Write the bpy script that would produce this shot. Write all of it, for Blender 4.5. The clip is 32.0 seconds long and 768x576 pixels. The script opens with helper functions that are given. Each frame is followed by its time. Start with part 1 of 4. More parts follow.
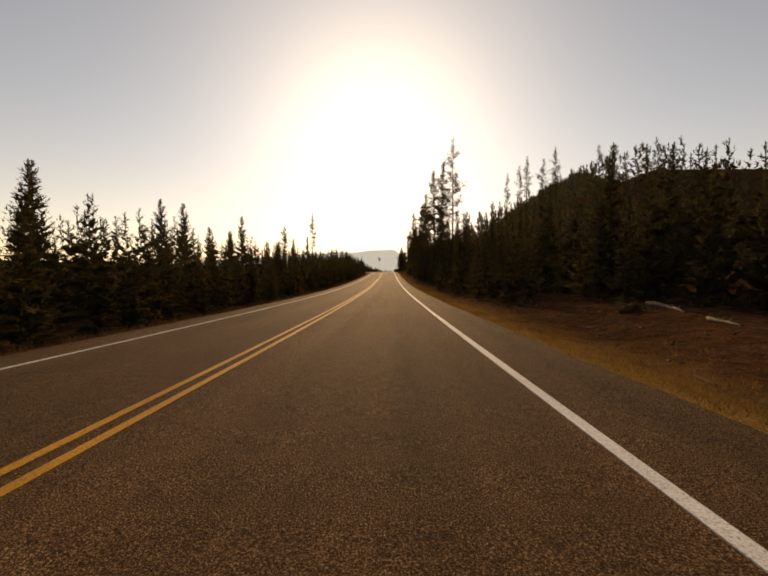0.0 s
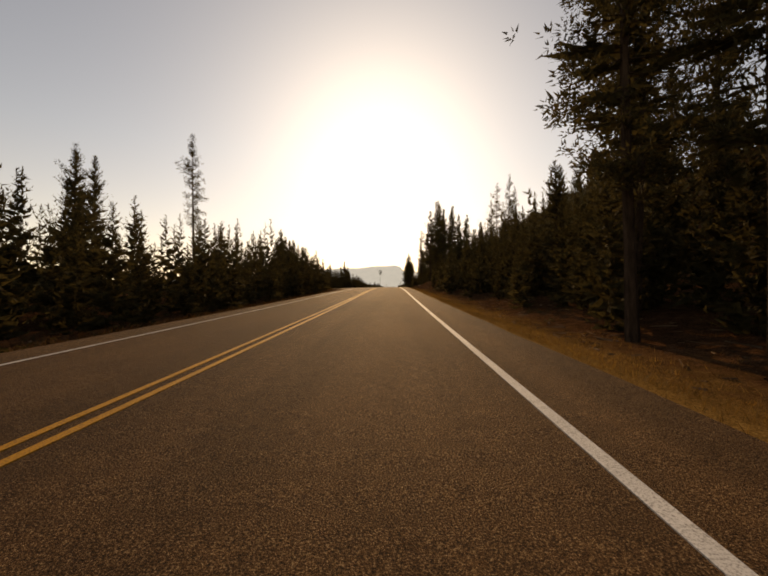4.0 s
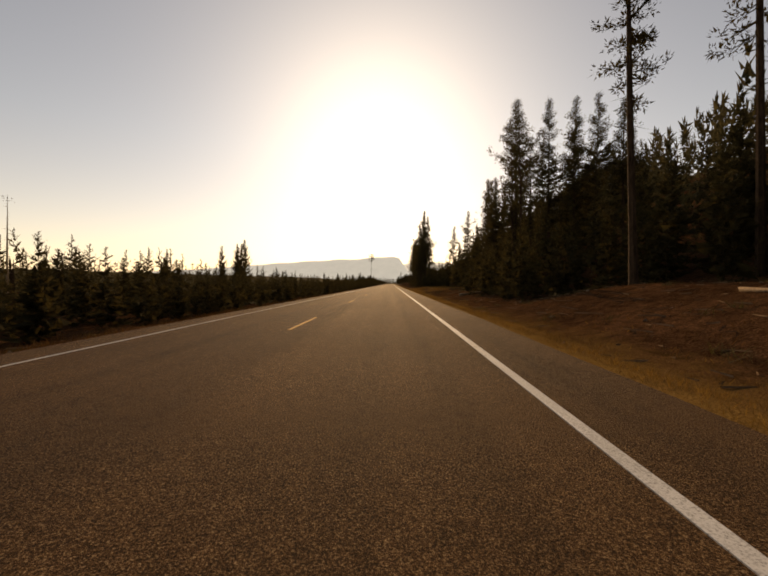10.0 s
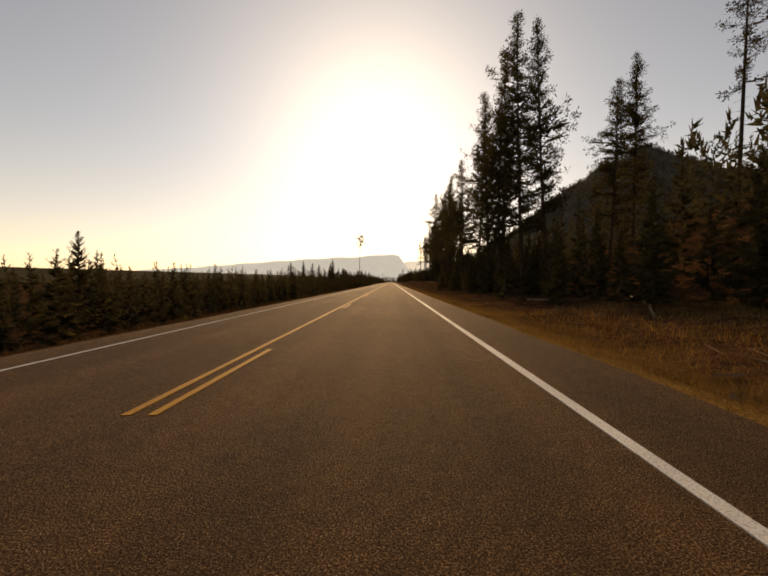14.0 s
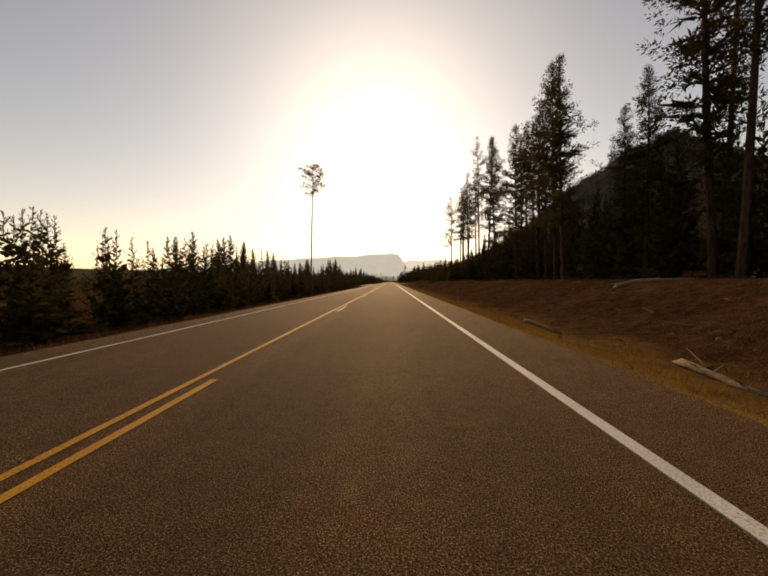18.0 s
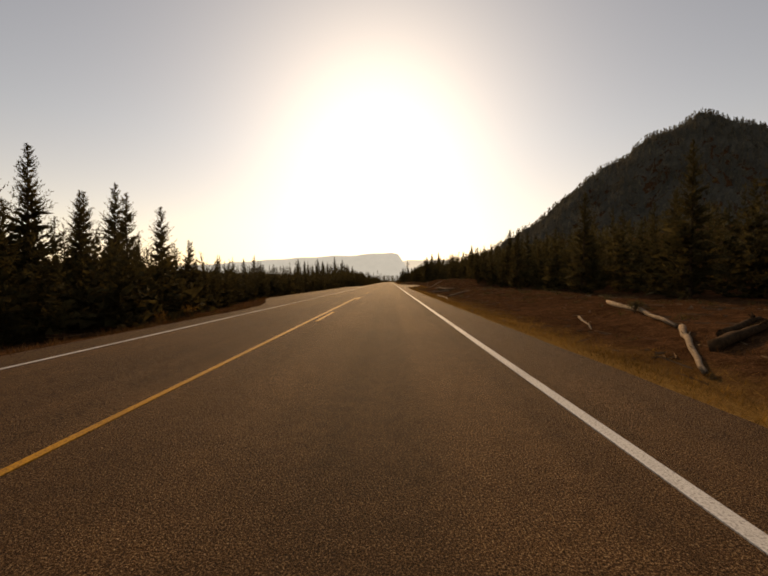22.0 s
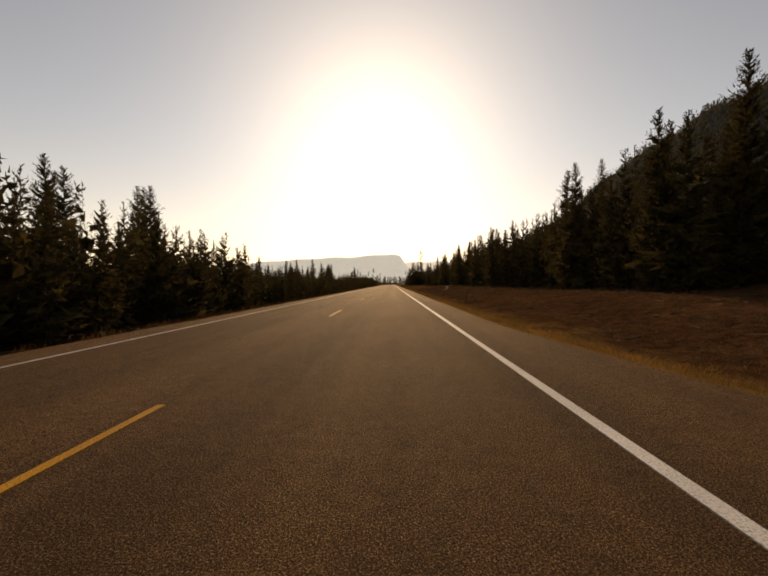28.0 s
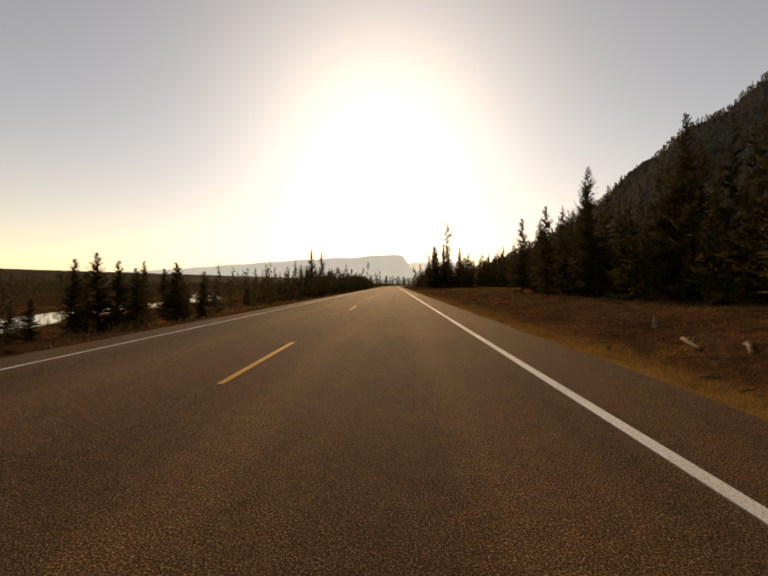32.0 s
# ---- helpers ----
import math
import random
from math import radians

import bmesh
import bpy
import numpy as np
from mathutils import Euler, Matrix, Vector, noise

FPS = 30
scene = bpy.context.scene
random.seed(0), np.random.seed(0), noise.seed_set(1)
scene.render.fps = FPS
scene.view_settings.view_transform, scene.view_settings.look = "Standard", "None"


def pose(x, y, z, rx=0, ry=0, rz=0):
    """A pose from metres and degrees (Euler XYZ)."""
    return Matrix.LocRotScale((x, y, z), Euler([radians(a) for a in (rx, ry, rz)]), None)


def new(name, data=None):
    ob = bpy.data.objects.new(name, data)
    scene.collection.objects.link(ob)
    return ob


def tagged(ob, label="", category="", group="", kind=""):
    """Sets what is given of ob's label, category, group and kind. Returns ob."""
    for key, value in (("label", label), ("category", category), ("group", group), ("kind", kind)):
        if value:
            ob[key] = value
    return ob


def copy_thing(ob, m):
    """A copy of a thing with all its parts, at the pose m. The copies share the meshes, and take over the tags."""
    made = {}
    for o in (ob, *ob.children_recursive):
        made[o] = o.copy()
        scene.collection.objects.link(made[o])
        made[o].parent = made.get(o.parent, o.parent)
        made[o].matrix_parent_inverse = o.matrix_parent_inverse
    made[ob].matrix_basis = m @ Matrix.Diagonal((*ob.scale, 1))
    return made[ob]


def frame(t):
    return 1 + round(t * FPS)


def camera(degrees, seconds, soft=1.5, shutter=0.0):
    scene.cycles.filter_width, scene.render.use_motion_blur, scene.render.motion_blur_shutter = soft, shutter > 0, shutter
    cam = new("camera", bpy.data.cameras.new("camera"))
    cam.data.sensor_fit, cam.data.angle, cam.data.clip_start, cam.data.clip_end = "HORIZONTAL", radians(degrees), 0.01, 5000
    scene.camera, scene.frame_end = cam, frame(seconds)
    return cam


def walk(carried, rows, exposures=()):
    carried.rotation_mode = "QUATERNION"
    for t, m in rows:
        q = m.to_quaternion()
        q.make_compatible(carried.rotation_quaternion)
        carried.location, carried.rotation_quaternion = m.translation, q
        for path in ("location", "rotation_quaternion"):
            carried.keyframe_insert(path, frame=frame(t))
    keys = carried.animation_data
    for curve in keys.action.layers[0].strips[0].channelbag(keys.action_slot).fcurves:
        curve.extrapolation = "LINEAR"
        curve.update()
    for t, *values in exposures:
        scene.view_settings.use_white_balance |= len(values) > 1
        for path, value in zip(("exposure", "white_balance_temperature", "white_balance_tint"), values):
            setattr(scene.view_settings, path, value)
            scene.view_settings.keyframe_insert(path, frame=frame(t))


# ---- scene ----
# A two-lane highway along +Y through pine forest at low sun; x to the right, z up.
LENS = 91.0
EYE_H = 1.13
cam = camera(LENS, 32.0, soft=1.9)


def along(t):
    """Metres driven after t seconds: 19.42 m/s, quickening to 20.2 m/s."""
    s, n = 0.0, 200
    for i in range(n):
        u = (i + 0.5) / n * t
        s += (19.42 + 0.78 * min(1.0, max(0.0, (u - 22.0) / 2.5))) * t / n
    return s


# the road's grade in degrees by the metres driven: down into a dip, up a rise, level from there on
GRADE = ([-160, -60, 0, 19, 39, 58, 68, 107, 117, 136, 155, 175, 194, 214], [0, -1.0, -1.17, -0.45, 0.27, 1.07, 1.3, 1.88, 1.73, 1.14, 0.91, 0.58, 0.25, 0.0])
GRADE_Y = np.arange(-200.0, 260.0, 1.0)
GRADE_Z = np.cumsum(np.tan(np.radians(np.interp(GRADE_Y + 0.5, *GRADE))))
GRADE_Z -= GRADE_Z[-1]


def road_z(y):
    """Height of the road bed: 0 once the road is level."""
    return np.interp(y, GRADE_Y + 1.0, GRADE_Z)


# seconds, sideways metres, then degrees to the right of the middle where the road ends, and the camera's tilt against the road bed
DRIVE = [
    (0.0, 0.1, 0.85, -0.8), (2.0, 0.2, 1.0, -0.9), (3.3, 0.29, 1.3, -0.9), (6.0, 0.24, 1.5, -0.95), (7.4, 0.29, 1.35, -0.95), (9.0, 0.25, 1.2, -0.97),
    (11.0, 0.06, 1.05, -0.97), (13.0, 0.0, 1.1, -1.0), (14.4, -0.03, 1.1, -0.97), (17.0, 0.0, 1.0, -1.04), (19.0, -0.06, 1.1, -1.0),
    (21.0, 0.0, 0.85, -1.04), (23.0, 0.02, 0.97, -1.04), (25.2, -0.06, 0.85, -0.95), (27.6, -0.01, 1.1, -0.7), (30.0, -0.12, 1.4, -0.6), (32.0, -0.18, 1.55, -0.52),
]


def drive_at(t):
    for i in range(len(DRIVE) - 1):
        p, q = DRIVE[i], DRIVE[i + 1]
        if t <= q[0]:
            p0, q1 = DRIVE[max(0, i - 1)], DRIVE[min(len(DRIVE) - 1, i + 2)]
            d = q[0] - p[0]
            k = (t - p[0]) / d
            out = []
            for j in (1, 2, 3):
                m0 = (q[j] - p0[j]) / (q[0] - p0[0]) * d
                m1 = (q1[j] - p[j]) / (q1[0] - p[0]) * d
                out.append((2 * k**3 - 3 * k**2 + 1) * p[j] + (k**3 - 2 * k**2 + k) * m0 + (3 * k**2 - 2 * k**3) * q[j] + (k**3 - k**2) * m1)
            return out
    return DRIVE[-1][1:]


rows = []
for i in range(65):
    t = i * 0.5
    sx, yaw, pitch = drive_at(t)
    y = along(t)
    rows.append((t, pose(sx, y, EYE_H + float(road_z(y)), 90 + pitch + float(np.interp(y, *GRADE)), 0, yaw)))
walk(cam, rows, [(0.0, 0.15, 9800, 18), (32.0, 0.15, 9800, 18)])

# ---- light ----
SUN_EL, SUN_AZ = radians(21.5), radians(-1.6)  # azimuth from +Y, to the right
world = bpy.data.worlds.new("sky")
scene.world = world
world.use_nodes = True
wn, wl = world.node_tree.nodes, world.node_tree.links
wn.clear()
w_out = wn.new("ShaderNodeOutputWorld")
w_bg = wn.new("ShaderNodeBackground")
w_sky = wn.new("ShaderNodeTexSky")
w_sky.sky_type = "NISHITA"
w_sky.sun_disc = False
w_sky.sun_elevation = SUN_EL
w_sky.sun_rotation = SUN_AZ
w_sky.altitude = 2000
w_sky.air_density = 1.2
w_sky.dust_density = 1.25
w_sky.ozone_density = 1.0
w_hsv = wn.new("ShaderNodeHueSaturation")  # smoke haze greys the sky
w_hsv.inputs["Saturation"].default_value = 0.76
w_bg.inputs["Strength"].default_value = 0.112
wl.new(w_sky.outputs[0], w_hsv.inputs["Color"])
# smoke warms the low sky all round
w_low = wn.new("ShaderNodeTexCoord")
w_height = wn.new("ShaderNodeSeparateXYZ")
wl.new(w_low.outputs["Generated"], w_height.inputs[0])
w_smoke = wn.new("ShaderNodeValToRGB")
w_smoke.color_ramp.elements[0].color = (1.08, 0.945, 0.885, 1)
w_smoke.color_ramp.elements[1].color = (1, 1, 1, 1)
w_smoke.color_ramp.elements[1].position = 0.33
wl.new(w_height.outputs["Z"], w_smoke.inputs[0])
w_tint = wn.new("ShaderNodeMix")
w_tint.data_type, w_tint.blend_type = "RGBA", "MULTIPLY"
w_tint.inputs[0].default_value = 1.0
wl.new(w_hsv.outputs[0], w_tint.inputs[6])
wl.new(w_smoke.outputs[0], w_tint.inputs[7])
wl.new(w_tint.outputs[2], w_bg.inputs[0])
SUN_WAY = Vector((math.sin(SUN_AZ) * math.cos(SUN_EL), math.cos(SUN_AZ) * math.cos(SUN_EL), math.sin(SUN_EL)))
# the wide aureole that smoke gives the sun
w_co = wn.new("ShaderNodeTexCoord")
w_dot = wn.new("ShaderNodeVectorMath")
w_dot.operation = "DOT_PRODUCT"
w_dot.inputs[1].default_value = SUN_WAY
w_off = wn.new("ShaderNodeMath")
w_off.operation = "MULTIPLY_ADD"
w_off.inputs[1].default_value = 18.0
w_off.inputs[2].default_value = -18.0
w_exp = wn.new("ShaderNodeMath")
w_exp.operation = "EXPONENT"
w_glow = wn.new("ShaderNodeBackground")
w_glow.inputs["Color"].default_value = (0.92, 0.995, 1.0, 1)
w_str = wn.new("ShaderNodeMath")
w_str.operation = "MULTIPLY"
w_str.inputs[1].default_value = 0.34
w_add = wn.new("ShaderNodeAddShader")
wl.new(w_co.outputs["Generated"], w_dot.inputs[0])
wl.new(w_dot.outputs["Value"], w_off.inputs[0])
wl.new(w_off.outputs[0], w_exp.inputs[0])
wl.new(w_exp.outputs[0], w_str.inputs[0])
wl.new(w_str.outputs[0], w_glow.inputs["Strength"])
wl.new(w_bg.outputs[0], w_add.inputs[0])
wl.new(w_glow.outputs[0], w_add.inputs[1])
wl.new(w_add.outputs[0], w_out.inputs[0])
sun = new("sun", bpy.data.lights.new("sun", "SUN"))
sun.data.energy = 2.4
sun.data.angle = radians(0.6)
sun.data.color = (1.0, 0.74, 0.45)
sun.matrix_world = Matrix.Translation((0, 300, 200)) @ SUN_WAY.to_track_quat("Z", "Y").to_matrix().to_4x4()


# ---- materials ----
def material(name):
    m = bpy.data.materials.new(name)
    m.use_nodes = True
    nt = m.node_tree
    return m, nt, nt.nodes["Principled BSDF"]


def ramp(nt, fac, stops):
    r = nt.nodes.new("ShaderNodeValToRGB")
    while len(r.color_ramp.elements) < len(stops):
        r.color_ramp.elements.new(0.5)
    for e, (p, c) in zip(r.color_ramp.elements, stops):
        e.position, e.color = p, (*c, 1)
    nt.links.new(fac, r.inputs[0])
    return r.outputs[0]


def noise_tex(nt, scale, detail=4.0, rough=0.6, stretch=(1, 1, 1)):
    co = nt.nodes.new("ShaderNodeNewGeometry")
    mp = nt.nodes.new("ShaderNodeMapping")
    mp.inputs["Scale"].default_value = stretch
    nt.links.new(co.outputs["Position"], mp.inputs[0])
    n = nt.nodes.new("ShaderNodeTexNoise")
    n.inputs["Scale"].default_value = scale
    n.inputs["Detail"].default_value = detail
    n.inputs["Roughness"].default_value = rough
    nt.links.new(mp.outputs[0], n.inputs["Vector"])
    return n.outputs[0]


def mixed(nt, a, b, fac, mode="MIX"):
    m = nt.nodes.new("ShaderNodeMix")
    m.data_type, m.blend_type = "RGBA", mode
    if isinstance(fac, float):
        m.inputs[0].default_value = fac
    else:
        nt.links.new(fac, m.inputs[0])
    nt.links.new(a, m.inputs[6])
    nt.links.new(b, m.inputs[7])
    return m.outputs[2]


def bumped(nt, bsdf, height, strength, distance):
    b = nt.nodes.new("ShaderNodeBump")
    b.inputs["Strength"].default_value = strength
    b.inputs["Distance"].default_value = distance
    nt.links.new(height, b.inputs["Height"])
    nt.links.new(b.outputs[0], bsdf.inputs["Normal"])


def two_scale(name, stops, fine, coarse, dark=0.7, rough=0.9, bump=0.4, dist=0.02, stretch=(1, 1, 1), spec=0.2, through_light=0.0, per_piece=False):
    """Colour and relief by fine noise, stains by coarse noise; through_light: share of light that thin leaves let through."""
    m, nt, p = material(name)
    f = noise_tex(nt, fine, 5, 0.65, stretch)
    c = noise_tex(nt, coarse, 3, 0.55, stretch)
    col = ramp(nt, f, stops)
    shade = ramp(nt, c, [(0.3, (dark, dark, dark)), (0.7, (1, 1, 1))])
    col = mixed(nt, col, shade, 1.0, "MULTIPLY")
    if per_piece:
        g = nt.nodes.new("ShaderNodeNewGeometry")
        vary = ramp(nt, g.outputs["Random Per Island"], [(0.0, (0.6, 0.62, 0.6)), (1.0, (1.25, 1.2, 1.0))])
        col = mixed(nt, col, vary, 1.0, "MULTIPLY")
    nt.links.new(col, p.inputs["Base Color"])
    p.inputs["Roughness"].default_value = rough
    p.inputs["Specular IOR Level"].default_value = spec
    if bump:
        bumped(nt, p, f, bump, dist)
    if through_light:
        tr = nt.nodes.new("ShaderNodeBsdfTranslucent")
        nt.links.new(col, tr.inputs["Color"])
        mx = nt.nodes.new("ShaderNodeMixShader")
        mx.inputs[0].default_value = through_light
        nt.links.new(p.outputs[0], mx.inputs[1])
        nt.links.new(tr.outputs[0], mx.inputs[2])
        nt.links.new(mx.outputs[0], nt.nodes["Material Output"].inputs[0])
    return m


def asphalt():
    """Chip seal: dark binder, brown and grey chips, lengthwise wheel tracks and patchy wear."""
    m, nt, p = material("chip_seal")
    chips = noise_tex(nt, 95, 3, 0.8)
    col = ramp(nt, chips, [(0.38, (0.012, 0.006, 0.0025)), (0.49, (0.094, 0.048, 0.0195)), (0.57, (0.195, 0.108, 0.047)), (0.655, (0.5, 0.365, 0.225))])
    mottle = noise_tex(nt, 7.0, 4, 0.65)
    col = mixed(nt, col, ramp(nt, mottle, [(0.3, (0.78, 0.76, 0.74)), (0.7, (1.12, 1.12, 1.1))]), 1.0, "MULTIPLY")
    tracks = noise_tex(nt, 1.1, 2, 0.5, (1, 0.012, 1))
    patch = noise_tex(nt, 0.25, 4, 0.6)
    col = mixed(nt, col, ramp(nt, tracks, [(0.35, (0.72, 0.70, 0.68)), (0.65, (1.1, 1.08, 1.05))]), 1.0, "MULTIPLY")
    col = mixed(nt, col, ramp(nt, patch, [(0.35, (0.8, 0.79, 0.78)), (0.65, (1.05, 1.03, 1.0))]), 1.0, "MULTIPLY")
    nt.links.new(col, p.inputs["Base Color"])
    p.inputs["Roughness"].default_value = 0.85
    p.inputs["Specular IOR Level"].default_value = 0.11
    bumped(nt, p, chips, 1.0, 0.02)
    return m


M_ASPHALT = asphalt()
M_GROUND = two_scale("dry_ground", [(0.32, (0.042, 0.02, 0.0105)), (0.5, (0.09, 0.045, 0.023)), (0.68, (0.19, 0.105, 0.055))], 26.0, 0.35, 0.5, 1.0, 0.6, 0.02, spec=0.0)
g_nt = M_GROUND.node_tree  # matted dry grass on the verge beside the right lane
g_bsdf = g_nt.nodes["Principled BSDF"]
g_soil = g_bsdf.inputs["Base Color"].links[0].from_socket
g_soil = mixed(g_nt, g_soil, ramp(g_nt, noise_tex(g_nt, 3.1, 5, 0.7), [(0.36, (0.5, 0.48, 0.46)), (0.62, (1.15, 1.1, 1.05))]), 1.0, "MULTIPLY")  # needle duff and bare soil
g_geo = g_nt.nodes.new("ShaderNodeNewGeometry")
g_xyz = g_nt.nodes.new("ShaderNodeSeparateXYZ")
g_nt.links.new(g_geo.outputs["Position"], g_xyz.inputs[0])
g_wander = g_nt.nodes.new("ShaderNodeMath")
g_wander.operation = "MULTIPLY_ADD"
g_wander.inputs[1].default_value = 3.2
g_nt.links.new(noise_tex(g_nt, 0.9, 4, 0.7), g_wander.inputs[0])
g_nt.links.new(g_xyz.outputs["X"], g_wander.inputs[2])
g_range = g_nt.nodes.new("ShaderNodeMapRange")
g_range.inputs["From Min"].default_value = 4.6
g_range.inputs["From Max"].default_value = 7.3
g_nt.links.new(g_wander.outputs[0], g_range.inputs["Value"])
g_mask = ramp(g_nt, g_range.outputs[0], [(0.0, (1, 1, 1)), (1.0, (0, 0, 0))])
g_left = g_nt.nodes.new("ShaderNodeMath")
g_left.operation = "GREATER_THAN"
g_left.inputs[1].default_value = 0.0
g_nt.links.new(g_xyz.outputs["X"], g_left.inputs[0])
g_thatch = ramp(g_nt, noise_tex(g_nt, 34, 4, 0.75), [(0.35, (0.075, 0.038, 0.012)), (0.5, (0.2, 0.112, 0.034)), (0.65, (0.36, 0.215, 0.07))])
g_both = mixed(g_nt, g_mask, g_left.outputs[0], 1.0, "MULTIPLY")
g_nt.links.new(mixed(g_nt, g_soil, g_thatch, g_both), g_bsdf.inputs["Base Color"])
M_WHITE = two_scale("white_paint", [(0.32, (0.25, 0.24, 0.22)), (0.5, (0.7, 0.69, 0.66)), (0.6, (0.76, 0.75, 0.72))], 70, 0.8, 0.75, 0.7, 0.2, 0.01)
M_YELLOW = two_scale("yellow_paint", [(0.32, (0.12, 0.06, 0.02)), (0.5, (0.52, 0.245, 0.016)), (0.62, (0.6, 0.295, 0.023))], 70, 0.8, 0.75, 0.7, 0.2, 0.01)
M_BARK = two_scale("bark", [(0.3, (0.022, 0.0135, 0.0085)), (0.7, (0.095, 0.06, 0.038))], 8, 0.6, 0.7, 0.95, 0.6, 0.03, (1, 1, 0.25), spec=0.05)
M_NEEDLE = two_scale("needles", [(0.3, (0.044, 0.035, 0.0165)), (0.7, (0.108, 0.087, 0.038))], 3, 0.12, 0.65, 0.85, 0, 0.01, spec=0.06, through_light=0.42, per_piece=True)
# same needles, colour lightened to imitate haze over deeper and farther trees
M_FOREST_HAZED = two_scale("hazed_far_needles", [(0.3, (0.06, 0.051, 0.027)), (0.7, (0.14, 0.116, 0.058))], 1.0, 0.05, 0.7, 0.9, 0, 0.01, spec=0.05, through_light=0.34, per_piece=True)
# mountain pines: greyed and lightened further, haze mixed into the base colour
M_MOUNT_HAZED = two_scale("hazed_mountain_needles", [(0.3, (0.115, 0.11, 0.098)), (0.7, (0.225, 0.212, 0.188))], 0.5, 0.02, 0.6, 0.95, 0, 0.01, spec=0.0, through_light=0.3, per_piece=True)
M_GRASS = two_scale("dry_grass", [(0.3, (0.2, 0.105, 0.03)), (0.7, (0.42, 0.245, 0.075))], 1.5, 0.35, 0.35, 0.8, 0, 0.01, through_light=0.45, per_piece=True)
M_STRAW = two_scale("brown_straw", [(0.3, (0.07, 0.032, 0.012)), (0.7, (0.2, 0.1, 0.035))], 1.5, 0.2, 0.6, 0.85, 0, 0.01, through_light=0.35, per_piece=True)
M_SHRUB = two_scale("low_shrub", [(0.3, (0.06, 0.05, 0.02)), (0.7, (0.15, 0.12, 0.05))], 2, 0.2, 0.6, 0.85, 0, 0.01, through_light=0.3, per_piece=True)
M_HILL = two_scale("haze_glow_hill", [(0.3, (0.26, 0.27, 0.27)), (0.7, (0.34, 0.34, 0.33))], 0.012, 0.003, 0.85, 1.0, 0.3, 8.0)
hill_bsdf = M_HILL.node_tree.nodes["Principled BSDF"]  # far backdrop made to glow, standing in for sunlit smoke in between
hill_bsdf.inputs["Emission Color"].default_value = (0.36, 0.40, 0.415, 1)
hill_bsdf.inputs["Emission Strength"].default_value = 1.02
# haze put into the ridge as pale colour and emission
M_RIDGE = two_scale("haze_glow_ridge", [(0.3, (0.3, 0.3, 0.29)), (0.7, (0.36, 0.35, 0.33))], 0.012, 0.003, 0.9, 1.0, 0.2, 8.0)
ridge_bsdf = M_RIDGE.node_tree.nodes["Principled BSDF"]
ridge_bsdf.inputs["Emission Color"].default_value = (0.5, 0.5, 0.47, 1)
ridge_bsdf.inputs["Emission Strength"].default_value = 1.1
M_WATER = two_scale("river_water", [(0.3, (0.02, 0.025, 0.03)), (0.7, (0.03, 0.035, 0.04))], 0.8, 0.1, 0.9, 0.06, 0.08, 0.05, spec=0.5)
M_DEADWOOD = two_scale("weathered_wood", [(0.3, (0.12, 0.076, 0.045)), (0.7, (0.36, 0.26, 0.17))], 12, 1.0, 0.7, 0.85, 0.4, 0.02)
M_DARKWOOD = two_scale("charred_wood", [(0.3, (0.03, 0.017, 0.009)), (0.7, (0.1, 0.058, 0.03))], 12, 1.0, 0.7, 0.95, 0.4, 0.02, spec=0.05)
M_TWIG = two_scale("twigs", [(0.3, (0.06, 0.034, 0.018)), (0.7, (0.26, 0.17, 0.1))], 1.3, 0.3, 0.6, 0.95, 0, spec=0.03)
M_ROCK = two_scale("rubble_stone", [(0.3, (0.1, 0.06, 0.036)), (0.7, (0.3, 0.2, 0.125))], 9, 1.2, 0.7, 0.95, 0.5, 0.03, spec=0.05)
M_POST = two_scale("brown_post", [(0.3, (0.09, 0.038, 0.022)), (0.7, (0.16, 0.066, 0.036))], 20, 2.0, 0.8, 0.6, 0.2, 0.01)
M_POLE = two_scale("red_fibre_rod", [(0.3, (0.16, 0.035, 0.02)), (0.7, (0.26, 0.06, 0.03))], 20, 2.0, 0.8, 0.5, 0.1, 0.01)


# ---- builders ----
def mesh_of(name, verts, faces, mat, smooth=False):
    me = bpy.data.meshes.new(name)
    me.from_pydata([tuple(v) for v in verts], [], [tuple(f) for f in faces])
    me.materials.append(mat)
    if smooth:
        me.polygons.foreach_set("use_smooth", [True] * len(me.polygons))
    me.update()
    return me


def smoothstep(a, b, v):
    k = np.clip((np.asarray(v, float) - a) / (b - a), 0, 1)
    return k * k * (3 - 2 * k)


def span(a, b, c, d, v):
    """Rises from a to b, falls from c to d."""
    return smoothstep(a, b, v) - smoothstep(c, d, v)


def road_x(y):
    """The road's sideways shift: straight, then a bend to the right."""
    return np.clip(np.asarray(y, float) - 830, 0, 420) ** 2 / 2600 + np.clip(np.asarray(y, float) - 1250, 0, None) * 0.32


def pull_left(y):
    """Width of the paved pullouts on the left."""
    return 3.8 * span(131, 142, 168, 181, y) + 3.1 * span(444, 458, 506, 526, y)


def pull_right(y):
    return 4.6 * span(486, 523, 527, 560, y)


def centre_x(y):
    """The centre line's sideways place."""
    return np.interp(y, [0, 60, 116, 165, 213, 245], [-2.05, -2.15, -2.33, -2.25, -2.2, -2.12])


def left_x(y):
    """The left edge line's sideways place."""
    return np.interp(y, [0, 60, 125, 180, 260, 450, 550, 640], [-5.2, -5.3, -5.4, -5.35, -5.25, -5.25, -5.6, -5.75])


